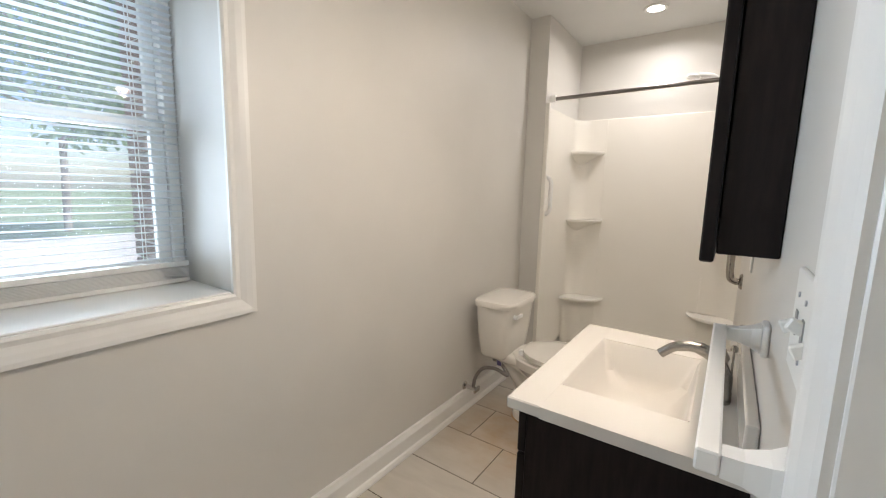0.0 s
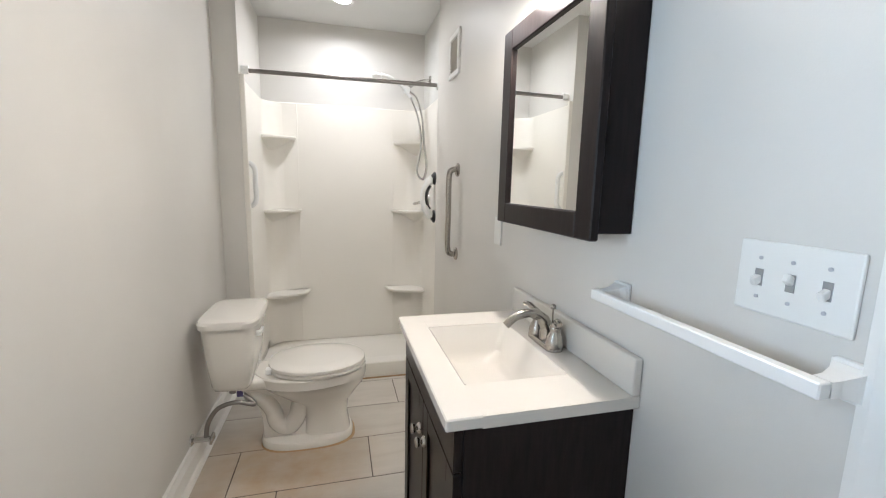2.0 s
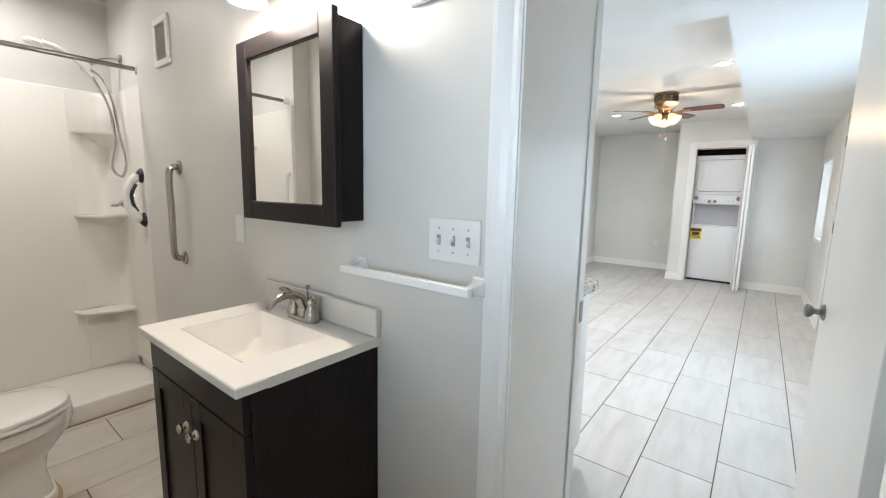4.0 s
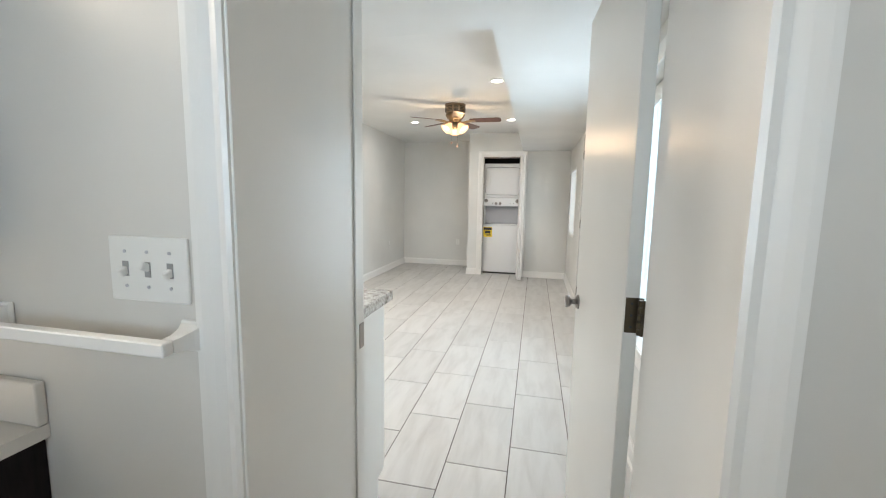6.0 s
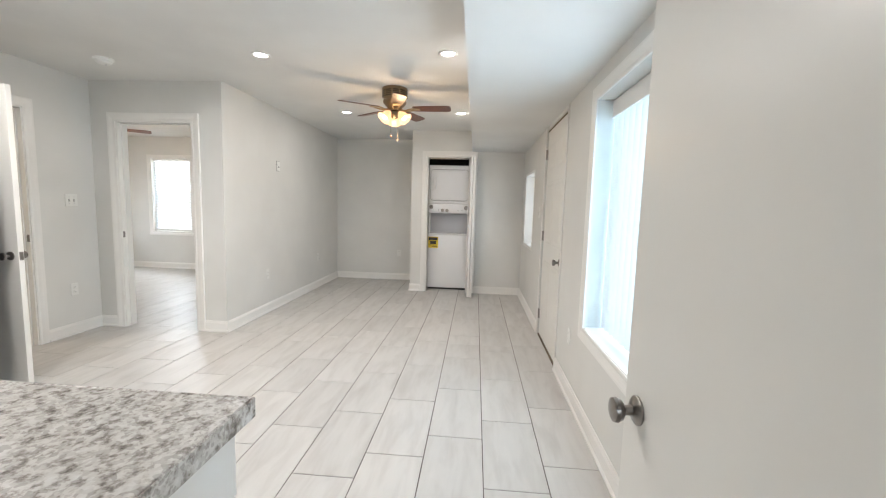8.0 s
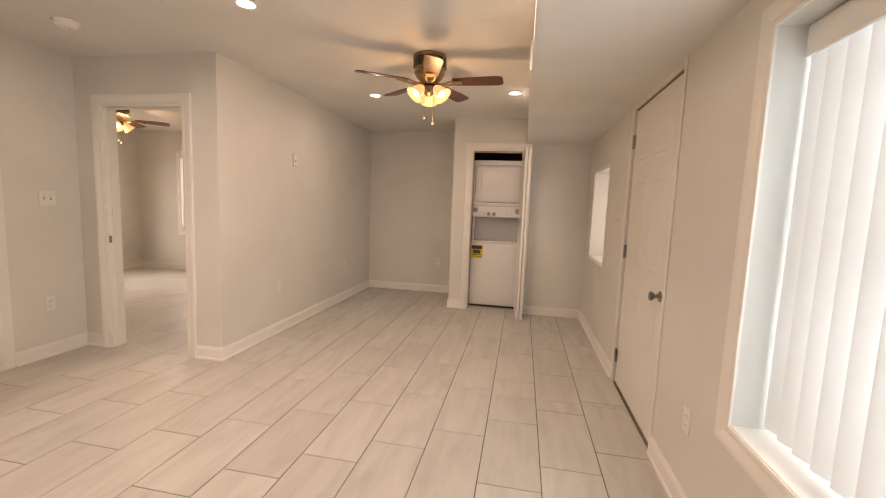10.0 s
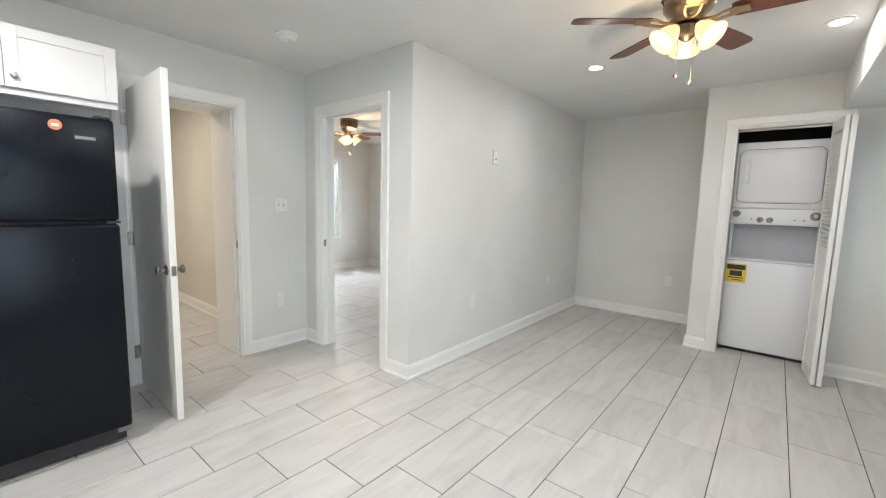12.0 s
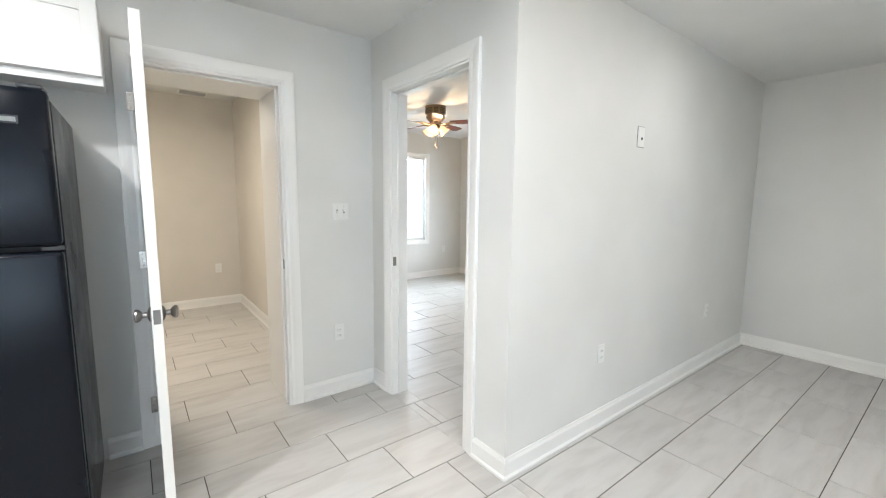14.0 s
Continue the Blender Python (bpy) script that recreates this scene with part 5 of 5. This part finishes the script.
# wall cabinet over the refrigerator
uc = thing("wall_cabinet", "white shaker wall cabinet above the refrigerator", "cabinet")
part("body", B(1.90, 2.735, 3.475, 3.799, 1.845, 2.155, bevel=0.0015), trim_white, uc)
part("light_rail", B(1.90, 2.735, 3.478, 3.499, 1.812, 1.8445, bevel=0.002), trim_white, uc)
for x0, x1, kx in ((1.903, 2.277, 2.245), (2.281, 2.732, 2.315)):
    y0, y1, z0, z1, rl = 3.455, 3.4745, 1.848, 2.152, 0.055
    d = part("door", B(x0 + rl - 0.003, x1 - rl + 0.003, y0 + 0.007, y1 - 0.001, z0 + rl - 0.003, z1 - rl + 0.003), trim_white, uc)
    for g in ((x0, x0 + rl, y0, y1, z0, z1), (x1 - rl, x1, y0, y1, z0, z1)):
        part("stile", B(*g, bevel=0.001), trim_white, d)
    for g in ((x0 + rl, x1 - rl, y0, y1, z0, z0 + rl), (x0 + rl, x1 - rl, y0, y1, z1 - rl, z1)):
        part("rail", B(*g, bevel=0.001), trim_white, d)
    knob_round("knob", d, (kx, y0, 1.905), (0, -1, 0), satin_nickel, 0.014, 0.028)

# base cabinets and worktop by the bathroom door
for k, (y0, y1) in enumerate(((0.49, 0.95), (0.952, 1.56), (1.562, 2.17))):
    bc = thing("base_cabinet", "white base cabinet below the stone-pattern worktop", "cabinet", group="kitchen base cabinets")
    bm = B(WA + 0.002, 1.10, y0, y1, 0.10, 0.874, bevel=0.001)
    box(bm, WA + 0.002, 1.04, y0 + 0.002, y1 - 0.002, 0, 0.0995)
    part("body", bm, trim_white, bc)
    shaker_door("door", bc, 1.1005, 1.119, y0 + 0.003, y1 - 0.003, 0.115, 0.70, trim_white, knob=(1.119, y1 - 0.05, 0.64), knob_mat=nickel, face=1)
    part("drawer_front", B(1.1005, 1.119, y0 + 0.003, y1 - 0.003, 0.715, 0.865, bevel=0.002), trim_white, bc)
wt = thing("worktop", "grey and white stone-pattern laminate worktop", "worktop")
part("slab", B(WA + 0.001, 1.132, 0.466, 2.18, 0.877, 0.915, bevel=0.003, seg=2), granite, wt)
part("front_edge", B(1.1325, 1.142, 0.462, 2.18, 0.872, 0.9145, bevel=0.004, seg=2), granite, wt)
part("end_edge", B(WA + 0.001, 1.132, 0.4615, 0.4655, 0.874, 0.9142, bevel=0.001), granite, wt)

# small fittings
wall_plate("switch_plate", "white two-gang switch plate", "light switch", (3.915, 3.80, 1.268), (0, -1, 0), 0.116, 0.114, 2)
wall_plate("outlet_plate", "white wall outlet plate", "outlet", (3.89, 3.80, 0.43), (0, -1, 0), 0.07, 0.114, "outlet")
wall_plate("cable_plate", "white cable plate high on the wall", "cable outlet", (5.255, 2.46, 1.74), (0, -1, 0), 0.075, 0.118, "cable")
wall_plate("outlet_plate", "white wall outlet plate", "outlet", (4.955, 2.46, 0.455), (0, -1, 0), 0.07, 0.114, "outlet")
wall_plate("outlet_plate", "white wall outlet plate", "outlet", (6.50, 2.46, 0.47), (0, -1, 0), 0.07, 0.114, "outlet")
wall_plate("outlet_plate", "white wall outlet plate", "outlet", (7.40, 1.35, 0.47), (-1, 0, 0), 0.07, 0.114, "outlet")
wall_plate("switch_plate", "white switch plate beside the entry door", "light switch", (4.89, -0.66, 1.27), (0, 1, 0), 0.07, 0.114, 1)
wall_plate("outlet_plate", "white wall outlet plate", "outlet", (3.25, -0.66, 0.42), (0, 1, 0), 0.07, 0.114, "outlet")
wall_plate("outlet_plate", "white wall outlet plate", "outlet", (3.62, 6.9, 0.47), (0, -1, 0), 0.07, 0.114, "outlet")
wall_plate("outlet_plate", "white wall outlet plate", "outlet", (7.22, 6.95, 0.47), (0, -1, 0), 0.07, 0.114, "outlet")
wall_plate("thermostat", "small white thermostat on the niche corner", "thermostat", (6.60, 1.01, 1.37), (0, 1, 0), 0.075, 0.115, "blank")

sm = thing("smoke_detector", "round white ceiling smoke detector", "smoke detector", (3.585, 3.08, CEIL))
part("base", lathe(bmesh.new(), [(0.07, 0), (0.07, -0.012), (0.066, -0.014), (0, -0.014)], (0, 0, 0), 30), plastic_white, sm, smooth=True)
part("cover", lathe(bmesh.new(), [(0.058, -0.0142), (0.056, -0.03), (0.045, -0.04), (0.015, -0.042), (0, -0.042)], (0, 0, 0), 30), plastic_white, sm, smooth=True)
part("test_button", R((0.02, 0.0, -0.04), (0.02, 0.0, -0.044), 0.008, 12), grey_panel, sm)

reg = thing("soffit_register", "white louvred air register on the soffit side", "vent")
part("frame", B(4.02, 4.40, 0.1105, 0.122, 2.19, 2.37, bevel=0.003), trim_white, reg)
for k in range(9):
    part("slat", B(4.04, 4.38, 0.1225, 0.134, 2.205 + k * 0.017, 2.207 + k * 0.017), trim_white, reg)
cv = thing("ceiling_vent", "metal ceiling vent grille in the back room", "vent")
part("frame", B(3.29, 3.57, 6.60, 6.78, 2.512, 2.5195, bevel=0.002), trim_white, cv)
for k in range(8):
    part("slat", B(3.305, 3.555, 6.615 + k * 0.019, 6.625 + k * 0.019, 2.508, 2.5115), grey_panel, cv)
# Added out of view: fill lamp and glowing disc that light the back room.
hl = area_lamp("back_room_fill", (2.6, 5.2, 2.47), (2.6, 5.2, 0), 0.3, 0.3, 22, (1.0, 0.84, 0.64), "DISK", 170)
lt = thing("fill_disc", "round glowing disc added out of view to light the back room", "ceiling light", (2.6, 5.2, 2.52))
part("diffuser", lathe(bmesh.new(), [(0.15, 0), (0.148, -0.02), (0.12, -0.032), (0, -0.034)], (0, 0, 0), 28), lamp_glow, lt)

# ---- outdoors, seen through the bathroom window and the others ----
setting("ground", B(-160, 160, -160, 160, -0.62, -0.6), grass, "flat lawn that runs to the horizon", "ground")
setting("road", B(-19, -9.5, -120, 120, -0.6, -0.585), asphalt, "pale grey street beyond the lawn", "road")
setting("driveway", B(-9.5, -5.6, 1.5, 7.5, -0.6, -0.588), asphalt, "pale grey paved drive", "road")
rng = np.random.default_rng(7)


def leaves(name, mat, label, category, blobs, n, size, parent=None):
    """Many small two-triangle leaves scattered through soft blobs (x, y, z, radius)."""
    vs, fs = [], []
    for _ in range(n):
        bx_, by_, bz_, br_ = blobs[rng.integers(len(blobs))]
        d = rng.normal(size=3)
        d /= np.linalg.norm(d)
        p = np.array((bx_, by_, bz_)) + d * br_ * rng.uniform(0.35, 1.15) * np.array((1, 1, 0.8))
        u, w = rng.normal(size=3), rng.normal(size=3)
        u /= np.linalg.norm(u)
        w -= u * w.dot(u)
        w /= np.linalg.norm(w)
        s = size * rng.uniform(0.6, 1.3)
        i = len(vs)
        vs += [tuple(p - u * s), tuple(p + w * s * 0.5), tuple(p + u * s), tuple(p - w * s * 0.5)]
        fs.append((i, i + 1, i + 2, i + 3))
    me = bpy.data.meshes.new(name)
    me.from_pydata(vs, [], fs)
    me.materials.append(mat)
    ob = new(name, me)
    if parent:
        ob.parent = parent
        return ob
    return tagged(ob, label, category)


def tree(at, height, spread, n, label):
    t = thing("tree", label, "tree", at)
    limbs = bmesh.new()
    tube(limbs, [(0, 0, 0), (0.05, 0.05, height * 0.25), (-0.05, 0.1, height * 0.5), (0.1, 0, height * 0.8)], [0.13, 0.11, 0.08, 0.03], 10)
    blobs = []
    for k in range(12):
        a, hgt = 2 * math.pi * k / 12 * 2.4, height * (0.42 + 0.045 * k)
        r = spread * (0.75 - 0.035 * k)
        e = (math.cos(a) * r, math.sin(a) * r, hgt + 0.5)
        tube(limbs, [(0, 0.05, hgt - 0.8), (e[0] * 0.5, e[1] * 0.5, hgt - 0.1), e], [0.07, 0.045, 0.02], 6)
        blobs.append((*e, spread * 0.36))
    part("trunk", limbs, bark, t, smooth=True)
    leaves("crown", leaf_green, "", "", blobs, n, 0.16, t)
    return t


tree((-12.5, 10.0, -0.6), 7.5, 3.6, 9000, "leafy green street tree beyond the lawn")
tree((-22.0, 16.5, -0.6), 9.0, 4.5, 8000, "leafy green tree across the street")
tree((-21.0, 4.5, -0.6), 9.0, 4.5, 8000, "leafy green tree across the street")
leaves("hedge", hedge_green, "dense dark green clipped shrub on the lawn", "bush", [(-7.6 + 0.5 * math.sin(k), 4.4 + 0.32 * k, 0.1 + 0.12 * math.cos(k * 2), 0.62) for k in range(6)], 9000, 0.05)
brk = thing("brick_pier", "red brick outer pier beside the window", "brick wall")
bme = mesh_of("brick", B(-0.1, 0.1, -0.045, 0.045, 0, 0.058, bevel=0.003), brick_red)
part("mortar", B(-1.98, -1.83, 0.63, 0.95, -0.6, 2.6), painted("mortar", (0.55, 0.53, 0.50), 0.9), brk)
for k in range(26):
    b = new("brick", bme)
    b.parent = brk
    b.location = (-1.905, 0.671 - 0.004 , 0.75 + k * 0.068)

# ---- floor tiles ----
PX, PY, GAP = 0.613, 0.309, 0.0044


def tile_mesh(w, d, name, mat):
    bm = bmesh.new()
    b = 0.0016
    loft(bm, [[Vector((x, y, z)) for x, y in ((g, g), (w - g, g), (w - g, d - g), (g, d - g))] for g, z in ((0, -0.008), (0, -b), (b, 0))])
    return mesh_of(name, bm, mat)


shared = {}


def lay(rooms, y0, x_at, mat, parent, near):
    """Tiles in rows along x, each row a third of a tile further; clipped to the rooms (x0, x1, y0, y1)."""
    rest = bmesh.new()
    count = 0
    for rx0, rx1, ry0, ry1 in rooms:
        for k in range(math.floor((ry0 - y0) / PY) - 1, math.ceil((ry1 - y0) / PY) + 1):
            ya, yb = y0 + k * PY + GAP / 2, y0 + (k + 1) * PY - GAP / 2
            ya, yb = max(ya, ry0), min(yb, ry1)
            if yb - ya < 0.012:
                continue
            off = x_at - 0.2043 * k
            i0 = math.floor((rx0 - off) / PX) - 1
            for i in range(i0, i0 + int((rx1 - rx0) / PX) + 4):
                xa, xb = off + i * PX + GAP / 2, off + (i + 1) * PX - GAP / 2
                xa, xb = max(xa, rx0), min(xb, rx1)
                if xb - xa < 0.012:
                    continue
                if near(xa, ya) and count < 295:
                    key = (round(xb - xa, 4), round(yb - ya, 4), mat.name)
                    if key not in shared:
                        shared[key] = tile_mesh(key[0], key[1], "tile", mat)
                    t = new("tile", shared[key])
                    t.parent = parent
                    t.location = (xa, ya, 0)
                    count += 1
                else:
                    box(rest, xa, xb, ya, yb, -0.008, 0)
    return rest


floor_ob = bpy.data.objects["floor"]
rest = lay([(WA, 4.16, -0.66, 3.80), (4.16, 6.53, -0.66, 2.46), (6.53, 7.40, 1.01, 2.46), (6.53, 7.4, 0.11, 0.775), (2.84, 3.55, 3.80, 4.25), (4.16, 4.275, 2.765, 3.54), (4.275, 7.6, 2.575, 6.95), (1.9, 3.87, 4.25, 6.9), (BX1, WA, -0.405, 0.345)],
           -0.050, 3.195 + 0.2043 * 9, floor_tile, floor_ob, lambda x, y: y < 4.3)
far = part("far_tiles", rest, floor_tile, floor_ob)
far["kind"] = "stuff"
bath_floor = setting("floor_bath", B(BX0, BX1, BY0, 2.735, -0.0029, -0.002), grout, "dark grout bed under the bathroom tiles", "floor")
rest = lay([(BX0, BX1, BY0, 2.735)], 1.77 - 5 * PY, -0.447 + 5 * 0.2043, bath_tile, bath_floor, lambda x, y: True)
rest.free()
